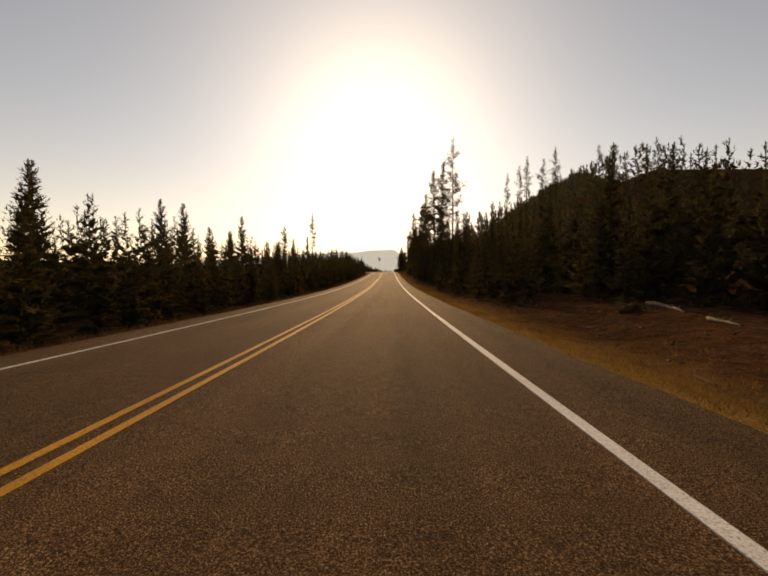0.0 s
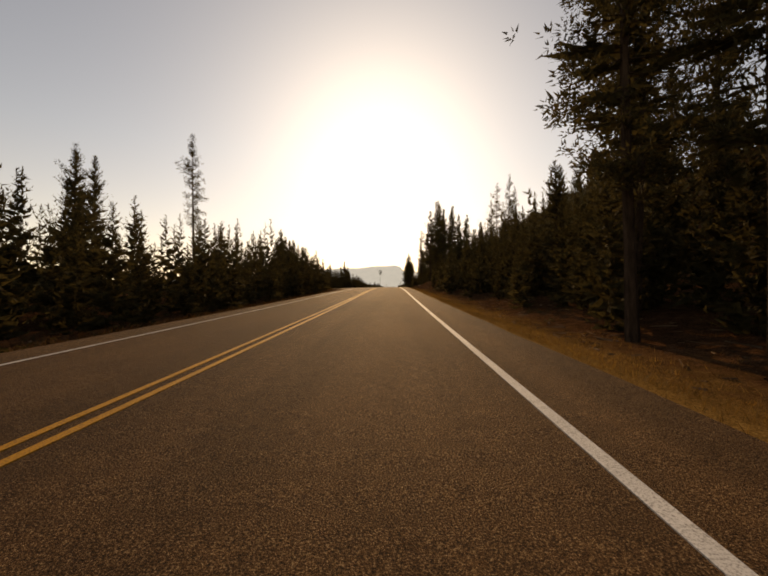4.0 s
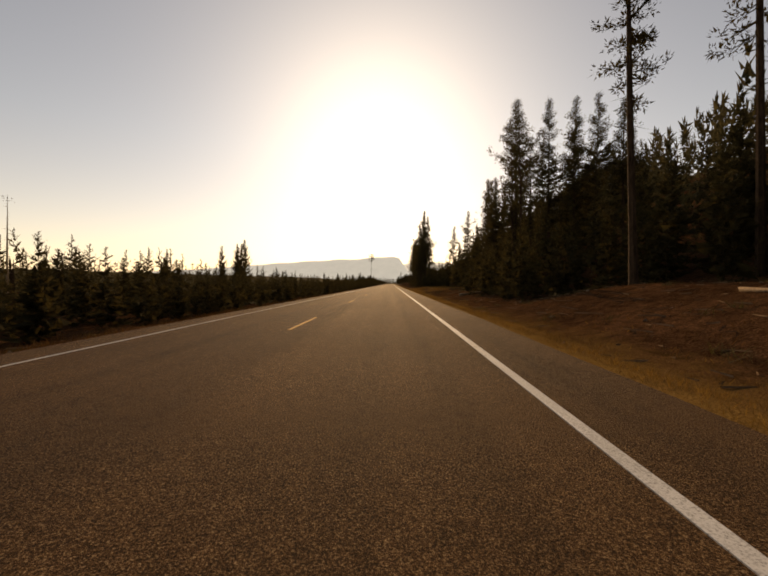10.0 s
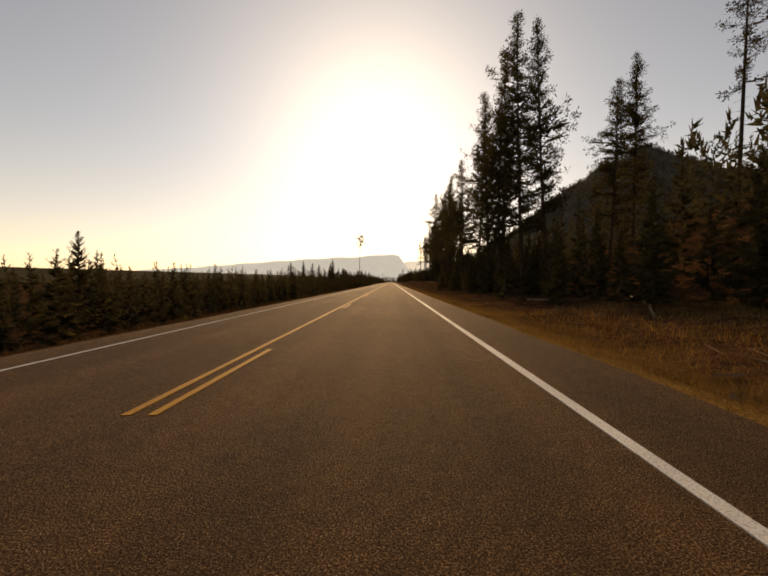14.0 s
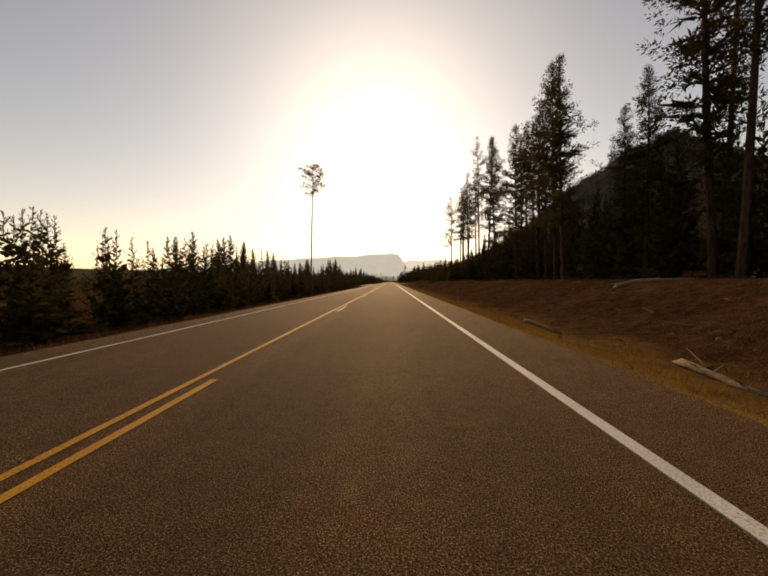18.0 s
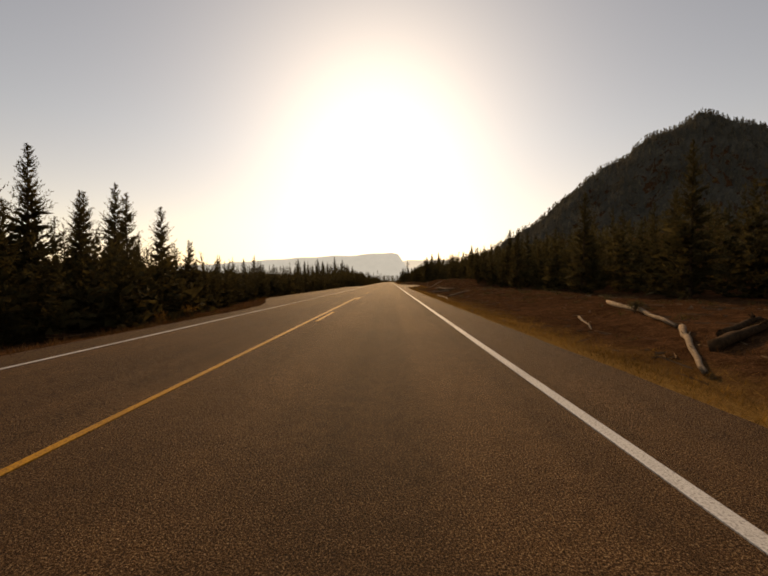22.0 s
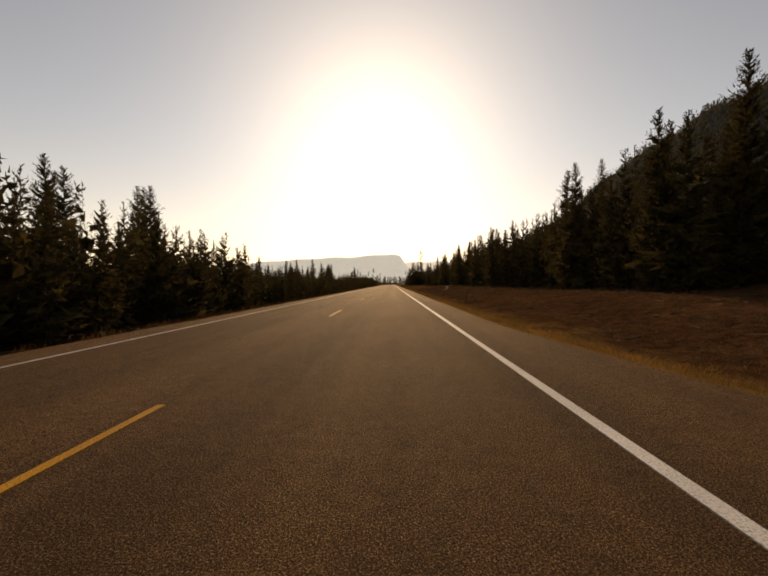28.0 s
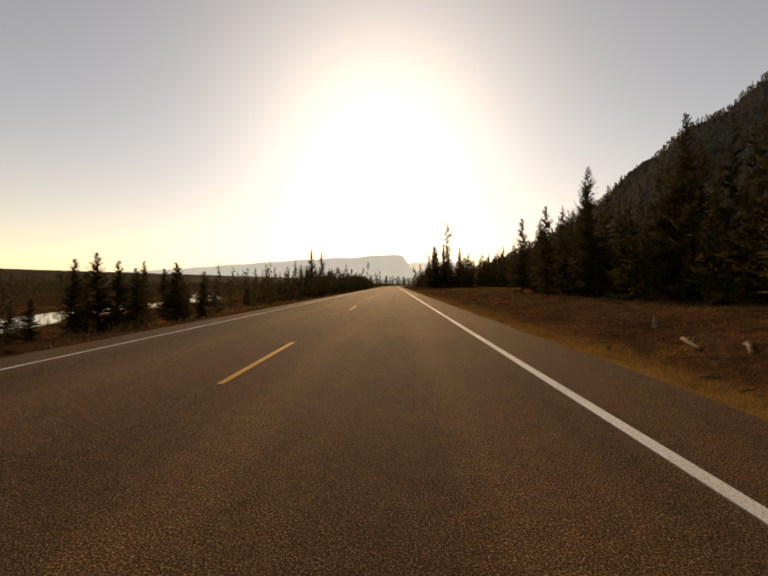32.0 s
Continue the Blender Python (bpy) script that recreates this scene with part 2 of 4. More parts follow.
def bank(y):
    """How far the cut beside the right lane rises."""
    return 0.3 + 0.8 * span(190, 197, 210, 217, y) + 0.9 * span(332, 350, 425, 440, y) + 1.3 * span(478, 500, 535, 552, y) + 0.4 * span(552, 565, 625, 645, y) + 1.4 * span(142, 155, 172, 186, y)


def mountain(x, y):
    """The forested mountain on the right."""
    ridge = np.interp(x, [60, 130, 235, 305, 420, 500, 545, 600, 680, 760, 900, 1100, 1800, 3000], [0, 30, 92, 152, 237, 280, 281, 262, 238, 228, 232, 220, 150, 0])
    lump = 9 * np.sin(x * 0.021 + 1.0) * np.sin(y * 0.017) + 5 * np.sin(x * 0.06 - y * 0.05)
    fall = smoothstep(740, 1130, y) * (1 - smoothstep(1900, 3300, y))
    return (ridge + lump * np.clip(ridge / 80, 0, 1)) * fall


def river(x, y):
    """1 in the middle of the river bed."""
    mid = -27 - 0.42 * (y - 655) + 7 * np.sin(y * 0.045)
    return np.clip(1 - np.abs(x - mid) / 5.5, 0, 1) * span(628, 645, 860, 900, y)


def crown(x, y):
    """The left lane falls away from the centre line."""
    return -0.027 * np.clip(centre_x(y) - x, 0, 8)


def terrain_flat(x, y):
    """Height of the ground beside the road over the road bed."""
    x, y = np.asarray(x, float) - road_x(y), np.asarray(y, float)
    xr, xl = x - pull_right(y), -x - pull_left(y) + left_x(y) + 5.75
    slope = 0.05 + 0.38 * span(80, 165, 305, 365, y) + 0.16 * span(520, 560, 640, 680, y)
    right = -0.28 * smoothstep(2.9, 4.6, xr) + (0.28 + bank(y)) * smoothstep(4.8, 10.5, xr) + slope * np.clip(xr - 13, 0, 95)
    right -= 1.5 * span(244, 248, 251, 256, y) * span(4.0, 7.0, 11, 14, xr)
    right += mountain(x, y)
    left = -0.35 * smoothstep(7.0, 9.5, xl) - 0.9 * smoothstep(10, 26, xl) * smoothstep(180, 260, y) - 0.9 * smoothstep(8, 20, xl) * smoothstep(625, 650, y)
    left = left + 52 * smoothstep(500, 1700, xl) * smoothstep(0, 500, y) - 0.9 * smoothstep(0, 0.7, river(x, y))
    wob = 0.07 * np.sin(x * 0.9 + y * 0.23) * np.sin(y * 0.51 - x * 0.3) + 0.035 * np.sin(x * 2.1 - y * 1.3) * np.sin(y * 0.37 + x * 0.7) + 0.03 * np.sin(x * 4.3 + y * 2.9) * np.sin(x * 1.7 - y * 0.83)
    edge = smoothstep(3.2, 5.5, xr) + smoothstep(7.6, 10, xl)
    return -0.03 + crown(x, y) + np.where(x > 0, right, left) + wob * edge


def terrain(x, y):
    """Height of the ground; the road bed lies at road_z(y)."""
    return terrain_flat(x, y) + road_z(y) * (1 - smoothstep(60, 260, np.abs(x)))


def grid_mesh(name, xs, ys, zf, mat, smooth=True):
    X, Y = np.meshgrid(xs, ys)
    Z = zf(X, Y)
    nx, ny = len(xs), len(ys)
    verts = np.stack([X, Y, Z], -1).reshape(-1, 3)
    i, j = np.meshgrid(np.arange(nx - 1), np.arange(ny - 1))
    a = (j * nx + i).ravel()
    faces = np.stack([a, a + 1, a + nx + 1, a + nx], -1)
    return mesh_of(name, verts.tolist(), faces.tolist(), mat, smooth)


def strip(name, left, right, ys, z0, mat, wob=0.0):
    """A slab along the road between two sideways edges, given as numbers or as functions of y."""
    rs = random.Random(name + str(ys[0]))
    fl = left if callable(left) else (lambda y: left)
    fr = right if callable(right) else (lambda y: right)
    verts, faces = [], []
    for y in ys:
        c = float(road_x(y))
        x0, x1 = float(fl(y)) + c + rs.uniform(-wob, wob), float(fr(y)) + c + rs.uniform(-wob, wob)
        m = min(max(float(centre_x(y)) + c, x0 + 0.3 * (x1 - x0)), x1 - 0.3 * (x1 - x0))
        tops = [(x, y, z0 + float(road_z(y) + crown(x - c, y))) for x in (x0, m, x1)]
        verts += tops + [(x, y, z - 0.02) for x, y, z in tops]
    for k in range(len(ys) - 1):
        a = 6 * k
        faces += [(a, a + 1, a + 7, a + 6), (a + 1, a + 2, a + 8, a + 7), (a + 2, a + 5, a + 11, a + 8), (a + 3, a, a + 6, a + 9)]
    n = 6 * (len(ys) - 1)
    faces += [(3, 4, 1, 0), (4, 5, 2, 1), (n, n + 1, n + 4, n + 3), (n + 1, n + 2, n + 5, n + 4)]
    return mesh_of(name, verts, faces, mat)


# ---- ground, road, markings ----
gx = np.concatenate([[-4500, -3000, -2200, -1700, -1200, -900, -700, -500, -400, -300, -250, -200, -150, -120, -100, -80], np.arange(-70, -32, 3.0), np.arange(-32, -5, 1.2),
                     [-3.0, 0.0], np.arange(2.4, 15.5, 0.55), np.arange(16, 30, 1.5), [33, 37, 42, 48, 56, 66, 78, 92, 110], np.arange(130, 700, 30), [760, 900, 1100, 1500, 2200, 3000, 4500]])
gy = np.concatenate([[-4500, -2000, -800, -300, -120, -60], np.arange(-30, 780, 1.6), np.arange(785, 1400, 12), [1450, 1550, 1700, 1900, 2200, 2600, 3100, 3700, 4500]])
ground = tagged(new("ground", grid_mesh("ground", gx, gy, terrain, M_GROUND)), "dry brown forest floor and bare roadside banks", "ground", kind="structure")
road_ys = list(np.arange(-60, 830, 2.0)) + list(np.arange(830, 1300, 10.0))
road = new("road", strip("road", lambda y: left_x(y) - 1.05 - pull_left(y), lambda y: 2.85 + pull_right(y), road_ys, 0.02, M_ASPHALT, 0.05))
tagged(road, "worn brown-grey chip-seal asphalt of a two-lane road", "road", kind="structure")

EDGE_R, LINE_W = 1.6, {"right": 0.115, "left": 0.065, "centre": 0.082}
lines = tagged(new("road_marking", None), "worn white edge lines and yellow centre lines painted on asphalt", "road marking", kind="structure")


def line(name, x, y0, y1, mat, z=0.027):
    ys = list(np.arange(y0, y1, 4.0)) + [y1]
    fx = x if callable(x) else (lambda y: x)
    half = LINE_W[name.split("_")[0]] / 2
    new(name, strip(name, lambda y: fx(y) - half, lambda y: fx(y) + half, ys, z, mat, 0.006)).parent = lines


def dashes(name, x, y0, y1, length, period, mat):
    y = y0
    while y < y1:
        line(name, x, y, y + length, mat)
        y += period


line("right_edge_line", EDGE_R, -50, 494.2, M_WHITE)
dashes("right_edge_dash", EDGE_R, 494.9, 546, 0.55, 1.12, M_WHITE)
line("right_edge_line", EDGE_R, 547.0, 1250, M_WHITE)
line("left_edge_line", left_x, -50, 136, M_WHITE)
dashes("left_edge_dash", left_x, 136.6, 175.8, 0.62, 1.25, M_WHITE)
line("left_edge_line", left_x, 176.4, 447, M_WHITE)
dashes("left_edge_dash", left_x, 447.6, 512.5, 0.62, 1.25, M_WHITE)
line("left_edge_line", left_x, 513, 1250, M_WHITE)
line("centre_line", lambda y: centre_x(y) - 0.11, -50, 134.2, M_YELLOW)
line("centre_line", lambda y: centre_x(y) + 0.11, -50, 134.2, M_YELLOW)
line("centre_line", lambda y: centre_x(y) - 0.11, 274.95, 453, M_YELLOW)
for k in range(62):
    y = float(np.interp(k, [0, 3, 8, 9, 11, 17, 20, 25, 27, 28, 33, 35, 38, 40, 62], [142.2, 178.7, 239.2, 251.8, 274.95, 350.7, 388.6, 449.9, 474.3, 487.0, 547.8, 572.6, 608.5, 632.4, 900.6]))
    line("centre_dash", float(centre_x(y)) + (0.11 if 270 < y < 455 else 0.0), y, y + 3.05, M_YELLOW)


spot = [(0.022 * (1 + 0.3 * math.sin(3 * a)) * math.cos(a) + 1.9, 0.035 * math.sin(a) + 60.9, float(road_z(60.9)) + 0.024) for a in np.linspace(0, 2 * math.pi, 13)[:-1]]
new("paint_spot", mesh_of("paint_spot", spot, [tuple(range(12))], M_WHITE)).parent = lines


# ---- trees ----
def tube(path, radii, sides, verts, faces):
    base = len(verts)
    for (x, y, z), r in zip(path, radii):
        for s in range(sides):
            a = 2 * math.pi * s / sides
            verts.append((x + r * math.cos(a), y + r * math.sin(a), z))
    for k in range(len(path) - 1):
        for s in range(sides):
            a, b = base + k * sides + s, base + k * sides + (s + 1) % sides
            faces.append((a, b, b + sides, a + sides))


def pine(seed, h, bare, spread, shape, branches, tufts, leaf, gap=0.0, stubs=0, core=0.1):
    """A trunk with limbs, and a crown of needle tufts. bare: the share of the trunk with no crown; stubs: dead limbs below it; core: width of the dense twigs along a limb."""
    rg = np.random.default_rng(seed)
    tv, tf = [], []
    n = 8
    bend = rg.normal(0, 0.010 * h, 2)
    axis = lambda u: np.array([bend[0] * math.sin(2.4 * u), bend[1] * math.sin(2.0 * u), h * u])
    r0 = (0.005 if shape == "tuft" else 0.0065) * h + 0.025
    tube([axis(k / n) - (0, 0, 0.4 if k == 0 else 0) for k in range(n + 1)], [r0 * (1.3 if k == 0 else 1 - 0.94 * (k / n) ** 1.5) for k in range(n + 1)], 6, tv, tf)

    def limb(p0, d, length, w0):
        i = len(tv)
        w = np.array([-d[1], d[0], 0]) * w0
        tv.extend([p0 - w, p0 + w, p0 + d * length, p0 + np.array([0, 0, w0 * 1.6])])
        tf.extend([(i, i + 1, i + 2), (i + 1, i + 3, i + 2), (i + 3, i, i + 2)])

    P, D, S, W, B = [], [], [], [], []
    up = np.array([0, 0, 1.0])
    lobes = rg.uniform(0, 2 * math.pi, 3)
    for b in range(branches):
        u = bare + (1 - bare) * ((b + rg.uniform(0, 1)) / branches) ** 0.92
        k = (u - bare) / (1 - bare)
        a = rg.uniform(0, 2 * math.pi)
        if shape == "cone":
            reach = (1 - k) ** 0.8 * (0.75 + 0.25 * min(1, k * 5)) + 0.04
            curl = 0.36
        elif shape == "column":
            reach = min(1, (1 - k) * 2.2) ** 0.8 * (0.55 + 0.45 * math.sin(2.6 * k + 0.5)) + 0.06
            reach *= 0.75 + 0.4 * math.sin(7 * k + lobes[0]) * math.sin(2 * a + lobes[1] + 9 * k)
            curl = 0.25
        else:
            u = bare + (1 - bare) * 0.78 * k
            reach = math.sin(math.pi * (0.15 + 0.75 * k)) ** 0.8 * (0.5 + 0.65 * abs(math.sin(1.5 * a + lobes[0] + 3 * k)))
            curl = 0.15
        if rg.random() < gap:
            continue
        length = spread * reach * (rg.uniform(0.35, 1.2) if shape == "column" else rg.uniform(0.6, 1.15))
        rise = (-0.05 + 0.75 * k) if shape == "cone" else (-0.15 + 0.75 * k + rg.normal(0, 0.16)) if shape == "column" else rg.uniform(-0.4, 0.4)
        d = np.array([math.cos(a), math.sin(a), rise + rg.normal(0, 0.12)])
        d /= np.linalg.norm(d)
        p0 = axis(u)
        limb(p0, d, length * 0.8, 0.012 + 0.0009 * h)
        m = max(3, int(tufts * (0.35 + 0.65 * length / spread)))
        if shape == "cone":
            q = ((np.arange(m) + rg.uniform(0, 1, m)) / m)[:, None] ** 0.75
            side = np.array([-d[1], d[0], 0]) * rg.normal(0, 0.2, (m, 1)) * length * (0.3 + q)
            P.append(p0 + q * d * length + up * curl * length * q**2.2 + side)
            D.append(d * 0.6 + up * (0.1 + 0.6 * q) + rg.normal(0, 0.5, (m, 3)))
        else:  # puffs of needles towards the ends of bare limbs
            puffs = max(3, m // 14)
            at = rg.uniform(0.35, 1.0, puffs)
            at[0] = 1.0
            mid = p0 + at[:, None] * d * length + up * curl * length * at[:, None] ** 2.2 + np.array([-d[1], d[0], 0]) * (rg.normal(0, 0.17, puffs) * length * at)[:, None]
            which = rg.integers(puffs, size=m)
            burst = rg.normal(0, 1, (m, 3))
            burst /= np.linalg.norm(burst, axis=1)[:, None]
            P.append(mid[which] + burst * (0.3 if shape == "column" else 0.25) * rg.uniform(0.0, 1.0, (m, 1)) ** 0.6)
            D.append(burst + up * 0.35 + d * 0.25)
        s = leaf * rg.uniform(0.6, 1.3, m) * (0.55 + 0.45 * min(1, reach))
        S.append(s)
        W.append(s * (rg.uniform(0.11, 0.2, m) if shape == "cone" else rg.uniform(0.13, 0.27, m)))
        if core:
            pieces = 5 if branches > 45 else 3
            for i in range(pieces):
                q0 = 0.5 * (i + rg.uniform(0, 1)) / pieces
                way = d + rg.normal(0, 0.3, 3)
                across = np.cross(way, rg.normal(0, 1, 3))
                w = across / (np.linalg.norm(across) + 1e-6) * length * core * rg.uniform(0.45, 0.8)
                c = p0 + d * length * q0 + up * curl * length * q0**2.2
                B += [c - w, c + w, c + way * length * rg.uniform(0.25, 0.42)]
    n_top = 24 if branches > 40 else 6
    k = np.arange(n_top)  # the leader with its candles
    P.append(np.array([axis(1 - 0.3 * (i / n_top) ** 1.3) for i in k]))
    D.append(np.stack([rg.normal(0, 0.08 + 0.5 * k / n_top), rg.normal(0, 0.08 + 0.5 * k / n_top), np.ones(n_top)], -1))
    S.append(leaf * (0.6 + 0.7 * k / n_top))
    W.append(leaf * (0.10 + 0.12 * k / n_top))
    P, D, S, W = np.concatenate(P), np.concatenate(D), np.concatenate(S)[:, None], np.concatenate(W)[:, None]
    D /= np.linalg.norm(D, axis=1)[:, None]
    side = np.cross(D, rg.normal(0, 1, D.shape))
    side /= np.linalg.norm(side, axis=1)[:, None] + 1e-6
    V = np.stack([P - side * W, P + side * W, P + D * S], 1).reshape(-1, 3)
    if B:
        V = np.concatenate([V, np.array(B)])
    F = np.arange(len(V)).reshape(-1, 3)
    for b in range(stubs):
        u = rg.uniform(bare * 0.45, bare)
        a = rg.uniform(0, 2 * math.pi)
        limb(axis(u), np.array([math.cos(a), math.sin(a), rg.uniform(-0.25, 0.1)]), rg.uniform(0.3, 1.1) * (0.35 if bare > 0.9 else 1), 0.014)
    return tv, tf, V, F


# kind: seed, native height, bare share, spread, shape, branches, tufts, tuft length, gaps, stubs
KINDS = {
    "young": [(s, 6.0, 0.0, 1.35, "cone", 150, 30, 0.17, 0, 0, 0.2) for s in (1, 2, 3, 4, 5)],
    "slim": [(s, 9.0, 0.03, 2.0, "cone", 190, 32, 0.2, 0.04, 0, 0.17) for s in (11, 12, 13, 14)],
    "tall": [(s, 20.0, 0.22, 2.6, "column", 180, 100, 0.22, 0.06, 14, 0.09) for s in (21, 22, 23, 24)],
    "ragged": [(s, 20.0, 0.42, 1.8, "column", 92, 84, 0.21, 0.18, 22, 0.06) for s in (31, 32, 33)],
    "lone": [(41, 20.0, 0.70, 2.0, "tuft", 56, 90, 0.2, 0.2, 30, 0.03)],
    "snag": [(s, 9.0, 0.93, 0.3, "tuft", 4, 3, 0.12, 0.0, 34, 0.0) for s in (51, 52)],
}
LABELS = {
    "young": "young dark green lodgepole pine, branched to the ground",
    "slim": "slender dark green lodgepole pine at the forest edge",
    "tall": "tall lodgepole pine with a bare lower trunk",
    "ragged": "tall thin lodgepole pine with a sparse ragged crown",
    "lone": "lone tall pine, bare trunk with a tuft of needles",
    "snag": "thin dead pine snag with broken grey limbs",
}
protos = {}


def tree(kind, x, y, h, variant=None):
    specs = KINDS[kind]
    rs = random.Random(int(x * 131) * 7919 + int(y * 17))
    v = rs.randrange(len(specs)) if variant is None else variant
    spec = specs[v]
    k = h / spec[1]
    m = pose(x, y, float(terrain(x, y)), rs.uniform(-1.5, 1.5), rs.uniform(-1.5, 1.5), rs.uniform(0, 360)) @ Matrix.Diagonal((*[k ** 0.8 * (1.3 if h < 4.5 else 1) * rs.uniform(0.9, 1.12)] * 2, k, 1))
    if (kind, v) not in protos:
        tv, tf, cv, cf = pine(*spec)
        ob = new("pine_tree" if kind != "snag" else "dead_tree", None)
        trunk = new("trunk", mesh_of("trunk", tv, tf, M_DEADWOOD if kind == "snag" else M_BARK))
        crown = new("crown", mesh_of("crown", cv.tolist(), cf.tolist(), M_NEEDLE if kind != "snag" else M_DEADWOOD))
        trunk.parent = crown.parent = ob
        tagged(ob, LABELS[kind], "tree", "roadside pines")
        protos[kind, v] = ob
        ob.matrix_basis = m
    else:
        copy_thing(protos[kind, v], m).matrix_basis = m


def stand(kind, places):
    """Trees of a kind at (x, y, height of the top over the road bed that leads up to them)."""
    for x, y, top in places:
        tree(kind, x, y, max(1.5, top + float(road_z(y - 25) - road_z(y) - terrain_flat(x, y))))


# left side, in the order of the drive
stand("young", [(-14.6, 8, 5.2), (-12.5, 11, 4.6), (-15.5, 16, 5.8), (-12.0, 20, 5.0), (-14.0, 26, 6.0), (-16.3, 34.3, 5.6), (-13.0, 31, 4.8), (-12.8, 44, 5.3), (-14.5, 48, 5.6), (-12.2, 53, 5.0)])
stand("slim", [(-15.3, 38.9, 7.4), (-18.3, 62.1, 6.6), (-22.9, 71.3, 7.7), (-18.9, 75, 8.6), (-14.4, 94.4, 7.7), (-23.2, 106.8, 11.6), (-13.2, 121, 6.4), (-12.6, 124.5, 6.8), (-13.4, 129.5, 7.2), (-12.9, 132, 6.6), (-14.6, 136.6, 7.2), (-14.8, 127.2, 8.6), (-15.1, 134.6, 8.0), (-17.6, 138.8, 8.6), (-21.3, 153.2, 10.6), (-16.2, 153.4, 6.6)])
stand("ragged", [(-32, 115.2, 15.7), (-25.2, 125.5, 20.6), (-27.2, 98.7, 13.4)])
stand("snag", [(13.0, 132.5, 10.8), (13.4, 130.6, 12.3), (-19.5, 84, 8.5), (-14.2, 208, 4.5)])
stand("young", [(-23.9, 174.6, 7.3), (-22, 178.6, 6.7), (-20.1, 183, 6.5), (-20.3, 216.9, 3.2), (-13.4, 228, 4.6), (-13.8, 229.9, 5.2), (-14.8, 231, 4.9), (-15.5, 232, 4.2), (-16.4, 230.4, 4.7)])
stand("slim", [(-17.5, 173.2, 4.8), (-17.4, 174.6, 5.2), (-17.2, 178.5, 5.9), (-17.3, 183, 7.0), (-14.2, 181.5, 6.2), (-13.5, 183.2, 7.6), (-13.2, 187.6, 6.4), (-12.6, 189.2, 5.2), (-14.0, 190.2, 5.8), (-14.2, 191.5, 6.8), (-14.0, 193.0, 5.4), (-13.8, 194.4, 5.2), (-14.0, 197.4, 5.5), (-17.5, 162, 7.6), (-19.5, 167, 7.2), (-18.5, 172, 6.6)])
stand("young", [(-26.3, 253.5, 4.1), (-18.9, 286.2, 3.3), (-27.8, 291.7, 4.2), (-17.4, 292.5, 3.9), (-15.6, 345.9, 4.7), (-18.7, 351.9, 5.4), (-13.3, 356, 6.0), (-16.6, 358.4, 4.9), (-23, 359, 5.6), (-14.1, 359.6, 5.3)])
stand("young", [(-14, 382.6, 5.1), (-13.6, 384, 4.4), (-14.4, 385.6, 4.9), (-13.8, 387.2, 4.4), (-14.2, 381.4, 4.8)])
stand("young", [(-16.1, 377.5, 4.4), (-14.8, 377.7, 4.8), (-13.4, 378.4, 4.3), (-14.2, 392.9, 4.7), (-20.2, 393.2, 5.5), (-14.7, 396.3, 4.7), (-17, 426.9, 5.6), (-13.6, 429.2, 4.4), (-14.9, 432.1, 4.8), (-14.2, 436.8, 6.0)])
stand("slim", [(-13.2, 443, 4.9), (-15.2, 449, 6.2), (-13.6, 449.5, 5.5), (-13.4, 440.9, 6.2), (-15.6, 446.0, 5.6), (-13.0, 437.5, 6.4)])
stand("young", [(-15.4, 441.1, 6.3), (-14.2, 446.5, 6.1), (-16.8, 404, 4.2), (-13.9, 412, 4.6), (-15.3, 418, 5.0), (-23.5, 487.7, 4.7), (-31.6, 488, 4.6), (-28.4, 488.2, 4.3), (-21.8, 515.1, 5.2), (-33, 521.1, 4.9)])
stand("lone", [(-11.0, 401.0, 18.2)])
stand("slim", [(-22.8, 521.6, 6.5), (-18.9, 524.2, 6.7), (-22.2, 525, 6.2), (-17.6, 525.6, 6.3), (-37.1, 529.5, 8.0), (-16.9, 561.3, 8.6), (-20, 563.2, 9.6), (-15, 564.8, 6.5), (-17.8, 567, 7.8), (-14, 569.6, 6.8), (-20.7, 570.3, 8.0), (-16.4, 572.2, 7.4), (-17.4, 573.4, 7.8)])
stand("slim", [(-14.4, 624.5, 4.0), (-14.0, 626.5, 4.3), (-14.8, 628, 4.6), (-14.3, 630, 4.9), (-13.9, 632, 5.0), (-14.6, 634, 5.6)])
stand("young", [(-14, 582, 3.8), (-13.6, 581, 3.2), (-14.4, 583.4, 3.0), (-14, 586.4, 3.9), (-14.6, 587.8, 3.4), (-13.6, 588.4, 3.0), (-14, 597, 4.2), (-13.4, 598.2, 3.4)])
